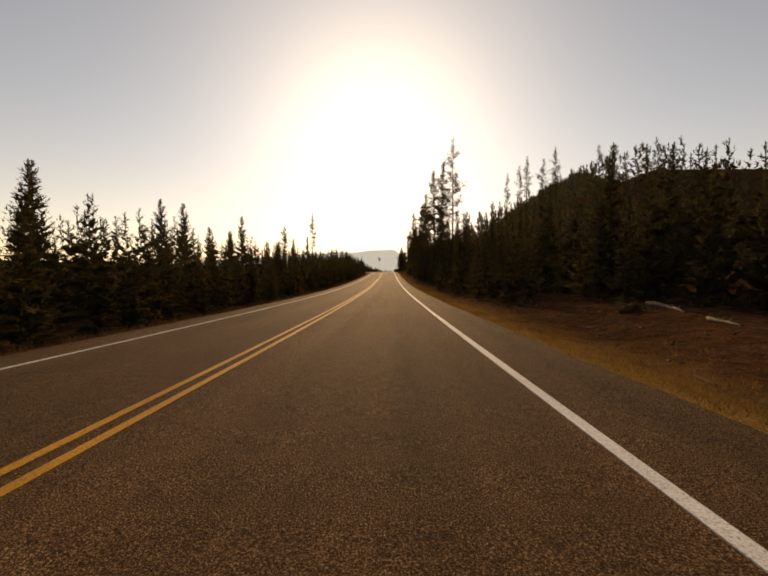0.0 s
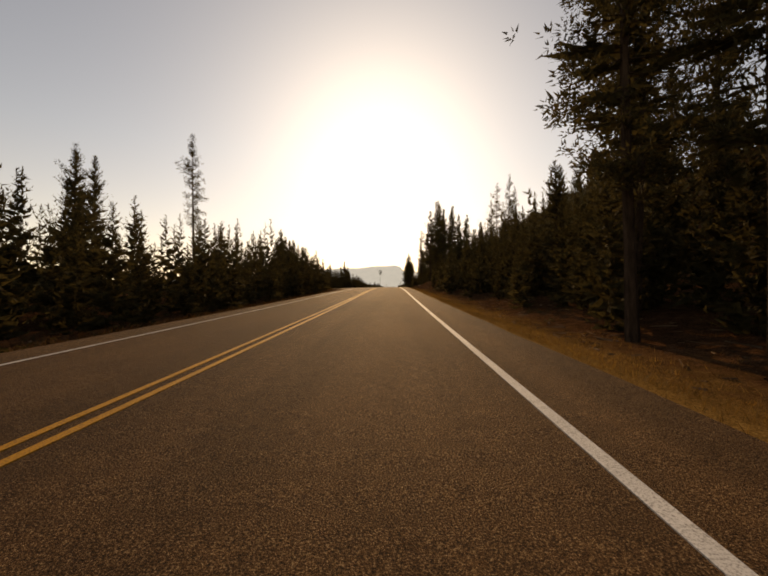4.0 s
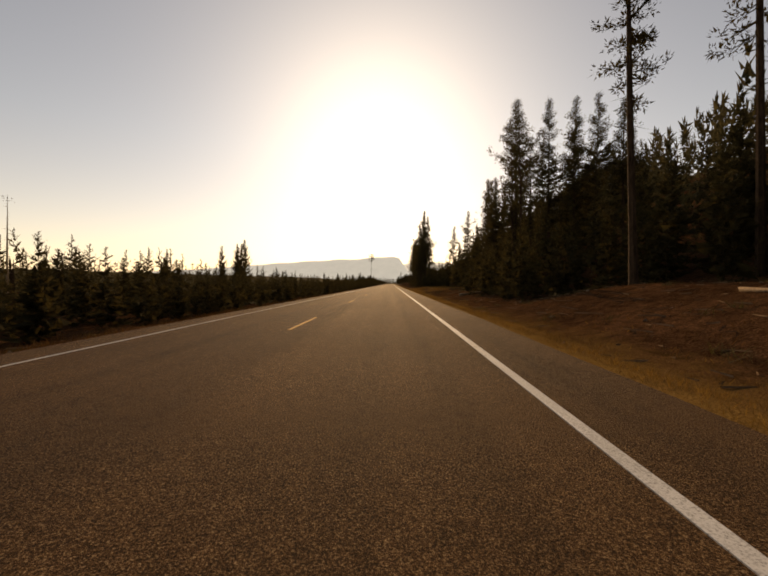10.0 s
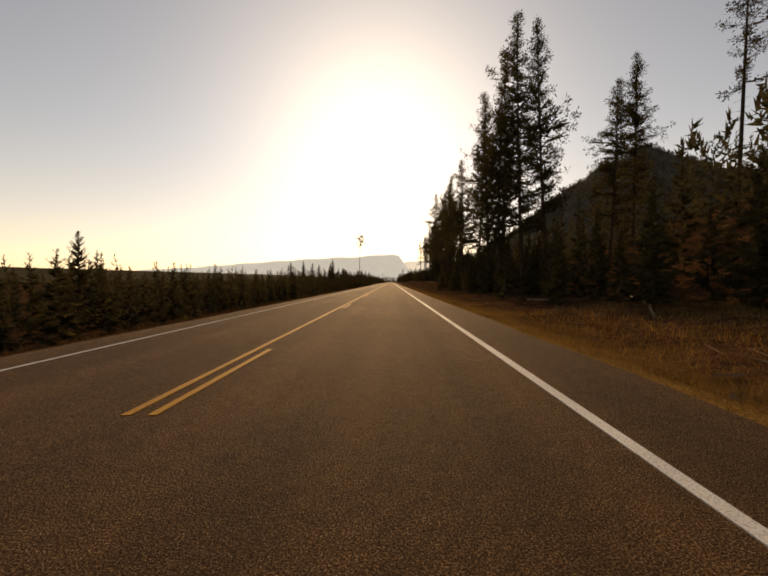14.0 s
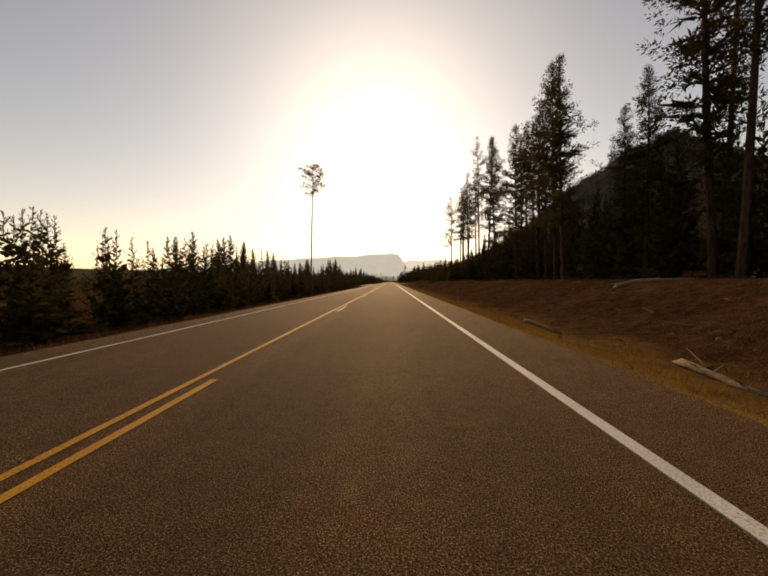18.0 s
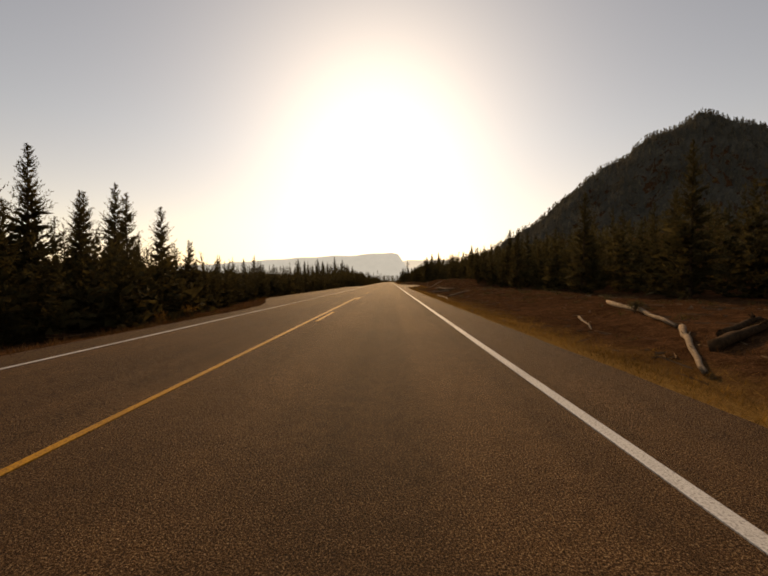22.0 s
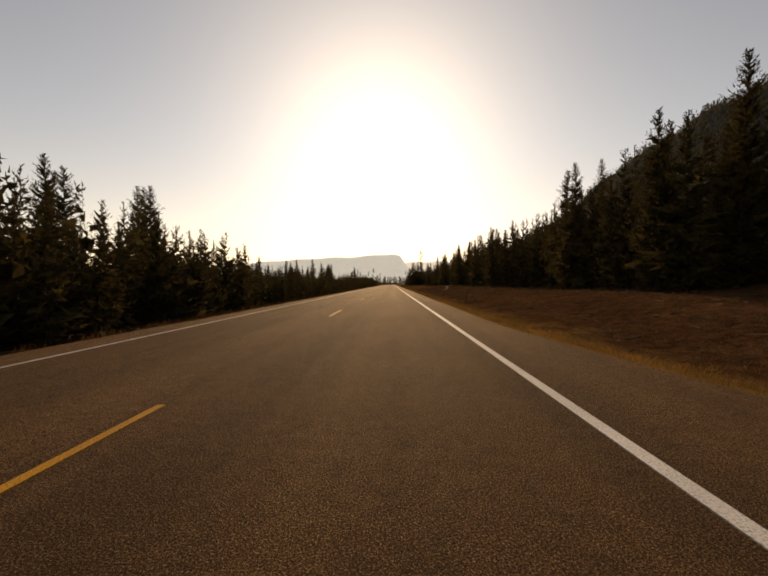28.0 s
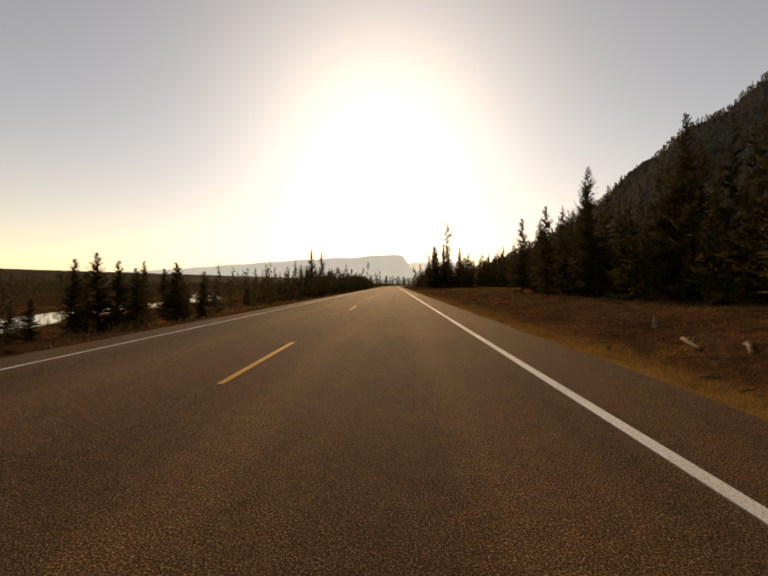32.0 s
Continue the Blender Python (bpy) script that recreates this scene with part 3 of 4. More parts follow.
stand("young", [(-13.6, 628.4, 2.2), (-13.2, 626.8, 1.7), (-13.0, 630.6, 2.4), (-13.5, 611.8, 5.3), (-17, 614.7, 5.4), (-17.8, 627.4, 4.7), (-14.4, 600, 4.0), (-16.8, 638.3, 6.1), (-14.2, 633, 5.2), (-15.3, 635.5, 4.6), (-13.2, 629.5, 5.4), (-13.8, 644.0, 2.2), (-12.9, 645.3, 2.2), (-11.3, 647.4, 2.0), (-16.5, 652, 1.2), (-13.2, 644.5, 2.5), (-12.6, 646.2, 1.9), (-14.3, 645.2, 1.7), (-10.9, 646.6, 2.2), (-10.4, 648.2, 1.8), (-13.6, 641, 0.3), (-14.4, 642.5, 0.6), (-19.6, 657, 2.9), (-18.8, 658.5, 2.4), (-17.6, 659.2, 1.6), (-24, 662, 0.6), (-27, 676, 1.2), (-22, 684, 1.5), (-33, 692, 1.8), (-14.1, 691.6, 7.0), (-16.1, 711.5, 8.4)])
stand("young", [(-18.4, 613, 3.6), (-17.3, 612.4, 3.4), (-17.0, 614, 3.8), (-16.8, 616, 3.9), (-15.9, 618, 3.6), (-14.9, 618, 3.5), (-19.2, 612, 3.4)])
stand("young", [(-19.8, 217.6, 3.4), (-19.4, 216.2, 2.9), (-17.7, 219, 2.8), (-17.2, 219.8, 2.6), (-16.8, 222, 3.0), (-16.4, 223, 2.9), (-16.0, 222.6, 2.6), (-17.3, 222.8, 2.8)])

# right side
stand("slim", [(12.5, 21.2, 8.3), (16, 21.8, 8.3), (11.2, 27, 7.4), (13.4, 33, 8.6), (10.6, 39, 7.0), (12.0, 45, 8.0), (9.4, 51, 7.5), (11.6, 57.5, 11.0), (13.6, 52, 9.0), (16.2, 47, 9.5)])
stand("ragged", [(9.9, 58.9, 22.4)])
stand("tall", [(8.6, 61.2, 19.2), (7.3, 62.2, 18.4), (5.8, 86.5, 15.2), (7.1, 84.5, 16.8), (8.4, 90.5, 17.1), (9.4, 92.3, 20.5), (12.4, 92.3, 17.4), (10.2, 150.6, 15.5), (12.6, 155, 17.0), (15.0, 154, 15.0), (16.5, 152.8, 12.0), (14.6, 170, 19.0), (9.0, 165.5, 18.0), (10.4, 167.5, 20.8), (12.2, 171.5, 21.6), (12.7, 174, 21), (13.5, 176.6, 19), (13.6, 192.4, 18), (12.6, 198.6, 16), (20.1, 205.5, 23.2), (14.3, 237.5, 21.7), (11.5, 236.2, 12.6), (12.2, 238.4, 13)])
stand("slim", [(10.6, 66, 9.4), (12.4, 70, 10.2), (9.8, 75, 8.8), (12.0, 80, 9.8), (10.2, 85, 9.0), (14.0, 98, 11), (10.4, 101, 9.2), (12.8, 107, 10.5), (10.2, 112, 8.2), (13.2, 118, 9.6), (11.0, 124, 9.0), (10.6, 136.3, 12.1), (11.5, 137.4, 11.4), (10.2, 134.8, 9.6)])
stand("ragged", [(10.3, 210.2, 20.3), (12.4, 205.8, 20), (13.9, 208.5, 22), (12.8, 189, 17), (15.2, 190, 19), (44.6, 145.6, 38), (50.5, 126, 38), (49.9, 145.2, 41), (54.4, 152.2, 46.5), (59.1, 135.3, 44.6), (60.4, 111.1, 38), (48.9, 179, 33.9), (26.8, 175.4, 27), (29, 187, 25.5), (33, 182, 24.5), (32.5, 184.9, 32), (38.1, 196.7, 32), (28.4, 264.6, 27.2), (27, 302, 28.5), (30, 301, 26.5), (36, 297, 27), (42, 305, 31)])
stand("tall", [(14, 248.2, 15.7), (16.5, 250.4, 14.9), (29, 280.1, 22.5), (32.2, 287.9, 24.4), (23, 308.5, 22.7), (10, 300.9, 21.3), (9.6, 304.8, 20.5), (10.9, 298.5, 19.5), (9.2, 307.6, 18.5), (8.9, 303.5, 15.5), (17.7, 303, 17.3), (8.9, 311.4, 18), (8.3, 317, 15.5), (8.4, 326, 16), (9.3, 334, 17)])
stand("ragged", [(11.4, 226.9, 17), (12.2, 232, 17.5), (13.6, 231.0, 15.0)])
stand("tall", [(14.7, 229.5, 18.2), (17.0, 230.0, 18.2), (18.2, 228.5, 17.8), (18.9, 225.0, 15.8), (20.2, 226.5, 14.2), (16.0, 227.5, 14.4)])
stand("ragged", [(9.6, 344, 17.6), (10.8, 347.5, 18.6), (12.4, 345.5, 17), (13.8, 346.5, 18), (12.9, 343, 16.5), (14.6, 349, 19)])
stand("tall", [(9.6, 352, 19.5), (11.6, 356, 20.5), (13.4, 365.5, 21), (14.2, 371, 13), (14.8, 374, 12.2), (11.5, 375, 16), (12.3, 378, 17.4), (12.4, 387, 16.4), (13.5, 384.5, 17.2)])
stand("ragged", [(12.8, 351, 20), (14.2, 359, 21), (12.4, 363.2, 19.5), (14.8, 364, 22), (15.8, 368, 20.5), (14.6, 389, 18), (13.2, 382, 15.8), (15.4, 393, 19), (12.2, 409.6, 18), (22.8, 416.3, 27), (13.5, 421.6, 19.1), (11.9, 423.8, 17.5), (14.2, 423.2, 19), (15.2, 424, 20), (12.9, 420.4, 18.5), (16, 421, 21)])
stand("ragged", [(15.0, 409.0, 23.5), (14.3, 411, 24.3)])
stand("tall", [(17.6, 413, 25)])
stand("slim", [(16.5, 405, 9.0), (18.2, 408, 10.5), (20, 410, 11), (17.5, 403.5, 9.5), (15.8, 414, 9.0), (10.8, 417, 4.6), (12.2, 419, 5.6), (13.4, 416, 5.8), (11.5, 422, 5.2), (14.6, 418.5, 6.6), (12.8, 413, 5.6)])
stand("slim", [(13.2, 431.8, 5.8), (13.5, 444.4, 7.4), (13.4, 453.8, 7.2), (13.5, 467.6, 6.7), (15.3, 475.6, 7.6), (13.8, 486.6, 6.4), (15.4, 498.7, 7.8), (16.5, 527.7, 8.4), (14.9, 564.1, 11), (13.7, 567.2, 10), (15.6, 569.1, 10.3), (13.5, 575.6, 9.9), (14.7, 578.9, 10.4), (20.2, 584.5, 13)])
stand("slim", [(11.2, 589.5, 7.0), (12.0, 592.4, 7.6), (13.8, 615.2, 8.7), (16.1, 615.3, 9.8), (12.7, 618, 8.4), (20.7, 625.5, 12.3), (19.7, 638.2, 11.6), (14.4, 629, 9.0), (12.4, 640, 7.8), (12, 664.7, 7.4), (10.6, 655, 6.6), (12.9, 654.2, 9.0), (13.8, 647, 9.4), (15.8, 660, 9.6)])
stand("ragged", [(13.6, 730, 18)])
stand("slim", [(9.4, 722, 10.6), (10.8, 728, 11.4), (12.4, 724, 10.8), (14.6, 733, 12.0), (12.0, 740, 11.0), (17.2, 730, 11.2), (8.2, 719, 8.6)])


# ---- forest behind the first trees ----
def fast_mesh(name, parts, mat):
    """One mesh from numpy pieces: parts are (vertices, triangles)."""
    me = bpy.data.meshes.new(name)
    V = np.concatenate([p[0] for p in parts])
    off, F = 0, []
    for v, f in parts:
        F.append(f + off)
        off += len(v)
    F = np.concatenate(F)
    me.vertices.add(len(V))
    me.vertices.foreach_set("co", V.astype(np.float32).ravel())
    me.loops.add(F.size)
    me.loops.foreach_set("vertex_index", F.astype(np.int32).ravel())
    me.polygons.add(len(F))
    me.polygons.foreach_set("loop_start", np.arange(0, F.size, 3, dtype=np.int32))
    me.materials.append(mat)
    me.update(calc_edges=True)
    return me


def forest(name, label, specs, places, crown_mat):
    """Many pines joined into one mesh. places: x, y, height."""
    rg = np.random.default_rng(len(places))
    models = [(spec[1], *pine(*spec)[2:]) for spec in specs]
    parts = []
    zs = terrain(np.array([p[0] for p in places]), np.array([p[1] for p in places]))
    for (x, y, h), z in zip(places, zs):
        h0, cv, cf = models[rg.integers(len(models))]
        a, k = rg.uniform(0, 2 * math.pi), h / h0
        w = k ** 0.8 * rg.uniform(0.85, 1.2)
        R = np.array([[math.cos(a) * w, -math.sin(a) * w, 0], [math.sin(a) * w, math.cos(a) * w, 0], [rg.normal(0, 0.02), rg.normal(0, 0.02), k]])
        parts.append((cv @ R.T + np.array([x, y, z]), cf))
    ob = new(name, fast_mesh(name, parts, crown_mat))
    return tagged(ob, label, "forest", kind="stuff")


FRONT = [(s, 6.0, 0.0, 1.5, "cone", 84, 17, 0.19, 0, 0, 0.26) for s in (81, 82, 83, 84, 85, 86)]
NEAR = [(s, 6.0, 0.0, 1.5, "cone", 52, 12, 0.21, 0, 0, 0.3) for s in (61, 62, 63, 64, 65, 66)]
MIDDLE = [(s, 7.0, 0.02, 1.5, "cone", 46, 11, 0.26, 0.0, 0, 0.28) for s in (67, 68, 69, 70)]
BUSHY = [(s, 4.0, 0.0, 1.6, "cone", 26, 8, 0.28, 0, 0, 0.34) for s in (101, 102, 103, 104)]
FAR = [(s, 7.0, 0.02, 1.6, "cone", 28, 6, 0.5, 0.0, 0, 0.28) for s in (71, 72, 73, 74)]
TINY = [(s, 9.0, 0.0, 1.5, "cone", 9, 3, 2.4, 0.0, 0, 0.0) for s in (91, 92)]

CHEAP = [(s, 9.0, 0.0, 1.8, "cone", 11, 3, 1.4, 0.0, 0, 0.3) for s in (95, 96, 97)]

LEFT_EDGE = ([-20, 128, 136, 172, 182, 240, 250, 345, 440, 454, 508, 528, 580, 640, 672, 680, 830, 1300], [8.2, 8.6, 12.4, 12.6, 8.8, 8.4, 8.0, 8.2, 8.6, 10.6, 10.6, 9.2, 8.6, 8.6, 10, 9.2, 9.2, 9.2])
LEFT_TOP = ([-20, 116, 126, 140, 148, 164, 184, 200, 240, 345, 352, 445, 456, 508, 514, 525, 560, 572, 577, 586, 640, 680, 800, 1300], [5.2, 6.4, 8.2, 7.8, 4.6, 4.6, 5.4, 4.0, 2.8, 2.6, 4.2, 4.4, 3.4, 3.4, 4.4, 5.6, 6.4, 6.0, 3.4, 3.6, 3.8, 4.2, 6.5, 8.5])
LEFT_FULL = ([-20, 196, 204, 238, 246, 574, 586, 634, 641, 668, 682, 1300], [1, 1, 0.85, 0.85, 1, 1, 0.9, 0.9, 0.02, 0.03, 0.9, 1])
RIGHT_EDGE = ([-20, 14, 26, 134, 142, 176, 184, 190, 197, 211, 218, 232, 238, 276, 292, 330, 338, 352, 430, 500, 540, 560, 636, 644, 664, 672, 712, 722, 830, 1300],
              [10.5, 9.5, 5.6, 6.2, 11.0, 10.0, 7.6, 8.0, 12.5, 12.0, 6.8, 6.8, 13.5, 12.5, 6.8, 7.0, 10.5, 12.5, 13.0, 15.0, 15.5, 13.2, 12.6, 11.6, 12.0, 20, 20, 9.4, 9, 9])
RIGHT_TOP = ([-20, 55, 70, 135, 150, 236, 250, 272, 280, 330, 355, 385, 425, 435, 480, 550, 566, 636, 665, 720, 830, 1300], [7.0, 7.4, 8.6, 8.6, 7.5, 8.0, 10.5, 9.0, 6.5, 6.0, 7.8, 7.4, 6.0, 5.4, 5.8, 6.8, 8.4, 8.0, 7.2, 7.6, 9.0, 11.0])

rnd = random.Random(5)
front, near, middle, deep, slope_trees, low = [], [], [], [], [], []
y = -14.0
while y < 790:
    e, top, full = np.interp(y, *LEFT_EDGE), np.interp(y, *LEFT_TOP), np.interp(y, *LEFT_FULL)
    for row in range(4):
        if rnd.random() < full:
            x, yy = -(e + row * 1.5 + rnd.uniform(0, 1.7)), y + rnd.uniform(-1, 1)
            line_of_sight = 1.1 + (top - 1.1) * min(1.0, -x / 15.5)
            (front if row == 0 else near).append((x, yy, max(1.2, (line_of_sight - float(terrain_flat(x, yy))) * rnd.uniform(0.6, 1.02))))
    for row in range(6 if 440 < y < 600 else 3):
        if y > 180 and rnd.random() < full:
            x, yy = -(e + 0.6 + row % 3 * 1.3 + rnd.uniform(0, 1.3)), y + rnd.uniform(-1, 1)
            low.append((x, yy, max(0.9, ((0.75 if 440 < y < 600 else 0.55) * top - float(terrain_flat(x, yy))) * rnd.uniform(0.55, 0.95))))
    for row in range(3):
        if rnd.random() < full * 0.85:
            x, yy = -(e + 5.5 + row * 4.0 + rnd.uniform(0, 4.5)), y + rnd.uniform(-1.2, 1.2)
            (middle if row == 0 else deep).append((x, yy, max(1.6, (top - float(terrain_flat(x, yy))) * rnd.uniform(0.65, 1.12))))
    e, top = np.interp(y, *RIGHT_EDGE), np.interp(y, *RIGHT_TOP)
    for row in range(3):
        x, yy = e + row * 1.8 + rnd.uniform(0, 2.2), y + rnd.uniform(-1, 1)
        line_of_sight = 1.1 + (top - 1.1) * min(1.15, x / 13.0)
        (front if row < (2 if e < 8 else 1) else near).append((x, yy, max(1.4, (line_of_sight - float(terrain_flat(x, yy)) * 0.7) * rnd.uniform(0.6, 1.02))))
    for row in range(3):
        x, yy = e + 5.5 + row * 6.0 + rnd.uniform(0, 5), y + rnd.uniform(-1.2, 1.2)
        (middle if row == 0 else deep).append((x, yy, top * rnd.uniform(0.75, 1.12)))
    for row in range(5):
        x, yy = 32 + row * 18 + rnd.uniform(0, 18), y + rnd.uniform(-1.2, 1.2)
        slope_trees.append((x, yy, rnd.uniform(8, 14) if 70 < y < 340 else rnd.uniform(5, 8)))
    y += 1.9
for i in range(650):  # low growth over the valley floor past the first rows
    x, y = -rnd.uniform(13, 44), rnd.uniform(198, 345)
    deep.append((x, y, rnd.uniform(1.6, 3.2)))
forest("forest_edge", "young dark green pines in the first row beside the verge", FRONT, front, M_NEEDLE)
forest("edge_forest", "dense dark young pines along the forest edge", NEAR, near, M_NEEDLE)
forest("low_pines", "bushy young pines filling the forest edge", BUSHY, low, M_NEEDLE)
forest("inner_forest", "dark pines a few metres inside the forest edge", MIDDLE, middle, M_NEEDLE)
forest("deep_forest", "dark pine forest behind the roadside trees", FAR, deep, M_FOREST_HAZED)
far_places = []
for i in range(620):
    y = rnd.uniform(790, 1500)
    c = float(road_x(y))
    side = rnd.choice((-1, 1))
    far_places.append((c + side * (11 + abs(rnd.gauss(0, 26))), y, rnd.uniform(6, 13)))
for i in range(260):
    far_places.append((rnd.uniform(-150, 60), rnd.uniform(1250, 1500), rnd.uniform(9, 17)))
forest("slope_forest", "pine forest on the rising slope beside the road", CHEAP, slope_trees, M_FOREST_HAZED)
forest("far_forest", "distant pine forest where the road bends away", CHEAP, far_places, M_FOREST_HAZED)
flat = []
for i in range(2300):
    y = rnd.uniform(-40, 1250)
    x = -28 - 300 * rnd.random() ** 1.5
    if float(river(x, y)) > 0 or (640 < y < 700 and x > -46):
        continue
    flat.append((x, y, rnd.uniform(2.4, 4.6)))
for i in range(2600):
    x, y = -rnd.uniform(42, 320), rnd.uniform(655, 1000)
    if float(river(x, y)) == 0:
        flat.append((x, y, rnd.uniform(3.0, 6.0)))
forest("valley_forest", "low pines scattered over the flat valley floor", CHEAP, flat, M_FOREST_HAZED)
slopes = []
for i in range(7500):
    x, y = 70 + 780 * rnd.random() ** 0.8, rnd.uniform(660, 1180)
    if float(mountain(x, y)) > 3:
        slopes.append((x, y, rnd.uniform(8, 14)))
forest("mountain_forest", "pines covering the mountain flank and its ridge", TINY, slopes, M_MOUNT_HAZED)


def canopy(name, label, xs, ys, lift, mat):
    rg = np.random.default_rng(len(xs))
    ob = new(name, grid_mesh(name, xs, ys, lambda X, Y: terrain(X, Y) + lift * rg.uniform(0.2, 1.0, X.shape), mat, False))
    return tagged(ob, label, "forest", kind="stuff")


canopy("valley_canopy", "unbroken dark woods on the far valley side", np.concatenate([np.arange(-4400, -1500, 60), np.arange(-1500, -330, 14)]), np.concatenate([np.arange(100, 2200, 20), np.arange(2200, 3400, 60)]), 7, M_FOREST_HAZED)

rg = np.random.default_rng(4)
mx, my = np.arange(70, 1000, 5.0), np.arange(640, 1300, 5.0)
woods = new("mountain_canopy", grid_mesh("mountain_canopy", mx, my, lambda X, Y: terrain(X, Y) - 1 + 9.0 * rg.uniform(0.0, 1.0, X.shape) ** 2.2 * np.clip(mountain(X, Y) / 12, 0, 1), M_MOUNT_HAZED, False))
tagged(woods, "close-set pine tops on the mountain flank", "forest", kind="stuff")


# ---- distant hill ----
def mesa(x, y):
    crest = np.interp(x, [-3600, -2600, -2000, -1500, -900, -500, -330, -150, 20, 90, 150, 240, 420, 600], [40, 120, 150, 190, 232, 255, 258, 278, 284, 262, 150, 120, 105, 60])
    return 0.965 * crest * smoothstep(3500, 4050, y) + 4 * np.sin(x * 0.02) * np.sin(y * 0.013)


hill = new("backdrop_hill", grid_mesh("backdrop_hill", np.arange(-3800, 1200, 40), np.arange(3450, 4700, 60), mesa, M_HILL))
tagged(hill, "hazy blue-grey flat-topped hill far away", "hill", kind="structure")

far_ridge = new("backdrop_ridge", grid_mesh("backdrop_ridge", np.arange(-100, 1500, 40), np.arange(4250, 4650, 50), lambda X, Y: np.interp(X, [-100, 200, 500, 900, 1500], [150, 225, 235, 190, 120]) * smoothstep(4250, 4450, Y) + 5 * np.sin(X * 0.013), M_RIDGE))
tagged(far_ridge, "pale hazy ridge behind the flat-topped hill", "hill", kind="structure")

# ---- river ----
ry = np.arange(636, 880, 4.0)
rv, rf = [], []
for k, y in enumerate(ry):
    mid = -27 - 0.42 * (y - 655) + 7 * math.sin(y * 0.045)
    rv += [(mid - 11.5, y, -2.62), (mid + 11.5, y, -2.62)]
    if k:
        rf.append((2 * k - 2, 2 * k - 1, 2 * k + 1, 2 * k))
tagged(new("water", mesh_of("water", rv, rf, M_WATER)), "shallow river reflecting the pale sky", "river", kind="structure")


# ---- verge: grass and shrubs ----
def blades(name, label, spots, tall, per, mat, lean=0.45, wide=0.045, loose=0.07):
    """Bunches of leaning blades. spots: n x 3 places."""
    rg = np.random.default_rng(len(spots))
    n = len(spots) * per
    P = np.repeat(spots, per, 0) + np.concatenate([rg.normal(0, loose, (n, 2)), np.zeros((n, 1))], 1)
    h = (tall * rg.uniform(0.35, 1.0, n))[:, None]
    a = rg.uniform(0, 2 * math.pi, n)
    side = np.stack([np.cos(a), np.sin(a), np.zeros(n)], -1) * (h * wide + 0.002)
    tip = np.concatenate([rg.normal(0, lean, (n, 2)), np.ones((n, 1))], 1) * h
    V = np.stack([P - side, P + side, P + tip], 1).reshape(-1, 3)
    ob = new(name, fast_mesh(name, [(V, np.arange(n * 3).reshape(-1, 3))], mat))
    return tagged(ob, label, "grass", kind="stuff")


rg = np.random.default_rng(3)
n = 30000
gy_ = rg.uniform(-4, 770, n)
gx_ = 2.88 + pull_right(gy_) + np.abs(rg.normal(0, 1.0, n)) + rg.uniform(0, 0.6, n)
blades("verge_grass", "dry golden grass along the road edge", np.stack([gx_, gy_, terrain(gx_, gy_) - 0.02], -1), 0.14, 11, M_GRASS, 0.6, 0.032, 0.11)
n = 22000
gy_ = rg.uniform(-4, 770, n)
gx_ = 4.2 + pull_right(gy_) + rg.uniform(0, 8, n) * rg.uniform(0.3, 1, n)
blades("bank_grass", "thin dry grass on the bare bank", np.stack([gx_, gy_, terrain(gx_, gy_) - 0.02], -1), 0.15, 7, M_STRAW, 0.8, 0.035, 0.12)
n = 9000
gy_ = rg.uniform(-4, 780, n)
gx_ = left_x(gy_) - 1.1 - pull_left(gy_) - rg.uniform(0, 3.5, n)
blades("left_verge_grass", "dry brown grass below the far road edge", np.stack([gx_, gy_, terrain(gx_, gy_) - 0.02], -1), 0.22, 9, M_STRAW, 0.5, 0.035, 0.12)
n = 6000
gy_ = rg.uniform(640, 800, n)
gx_ = -(8 + rg.uniform(0, 50, n))
gk = river(gx_, gy_) < 0.05
blades("meadow_grass", "golden meadow grass beside the river", np.stack([gx_, gy_, terrain(gx_, gy_) - 0.02], -1)[gk], 0.45, 9, M_GRASS, 0.4, 0.03, 0.15)
n = 13000
gy_ = rg.uniform(632, 726, n)
gx_ = 4.6 + 14.9 * rg.uniform(0, 1, n) ** 0.9
blades("clearing_grass", "golden dry grass over the open clearing", np.stack([gx_, gy_, terrain(gx_, gy_) - 0.02], -1), 0.15, 9, M_GRASS, 0.6, 0.024, 0.22)
n = 4000
gy_ = rg.uniform(250, 288, n)
gx_ = 4.2 + 8.5 * rg.uniform(0, 1, n) ** 1.1
blades("clearing_grass", "dry golden grass round the fallen logs", np.stack([gx_, gy_, terrain(gx_, gy_) - 0.02], -1), 0.24, 9, M_GRASS, 0.5, 0.024, 0.2)
n = 2800
gy_ = rg.uniform(-4, 770, n)
gx_ = np.where(rg.random(n) < 0.55, 4.5 + pull_right(gy_) + 9 * rg.uniform(0, 1, n) ** 0.6, -(8.0 + pull_left(gy_) + rg.uniform(0, 5, n)))
blades("low_shrubs", "small dark shrubs and seedlings on the banks", np.stack([gx_, gy_, terrain(gx_, gy_) - 0.03], -1), 0.26, 34, M_SHRUB, 0.9, 0.035, 0.13)


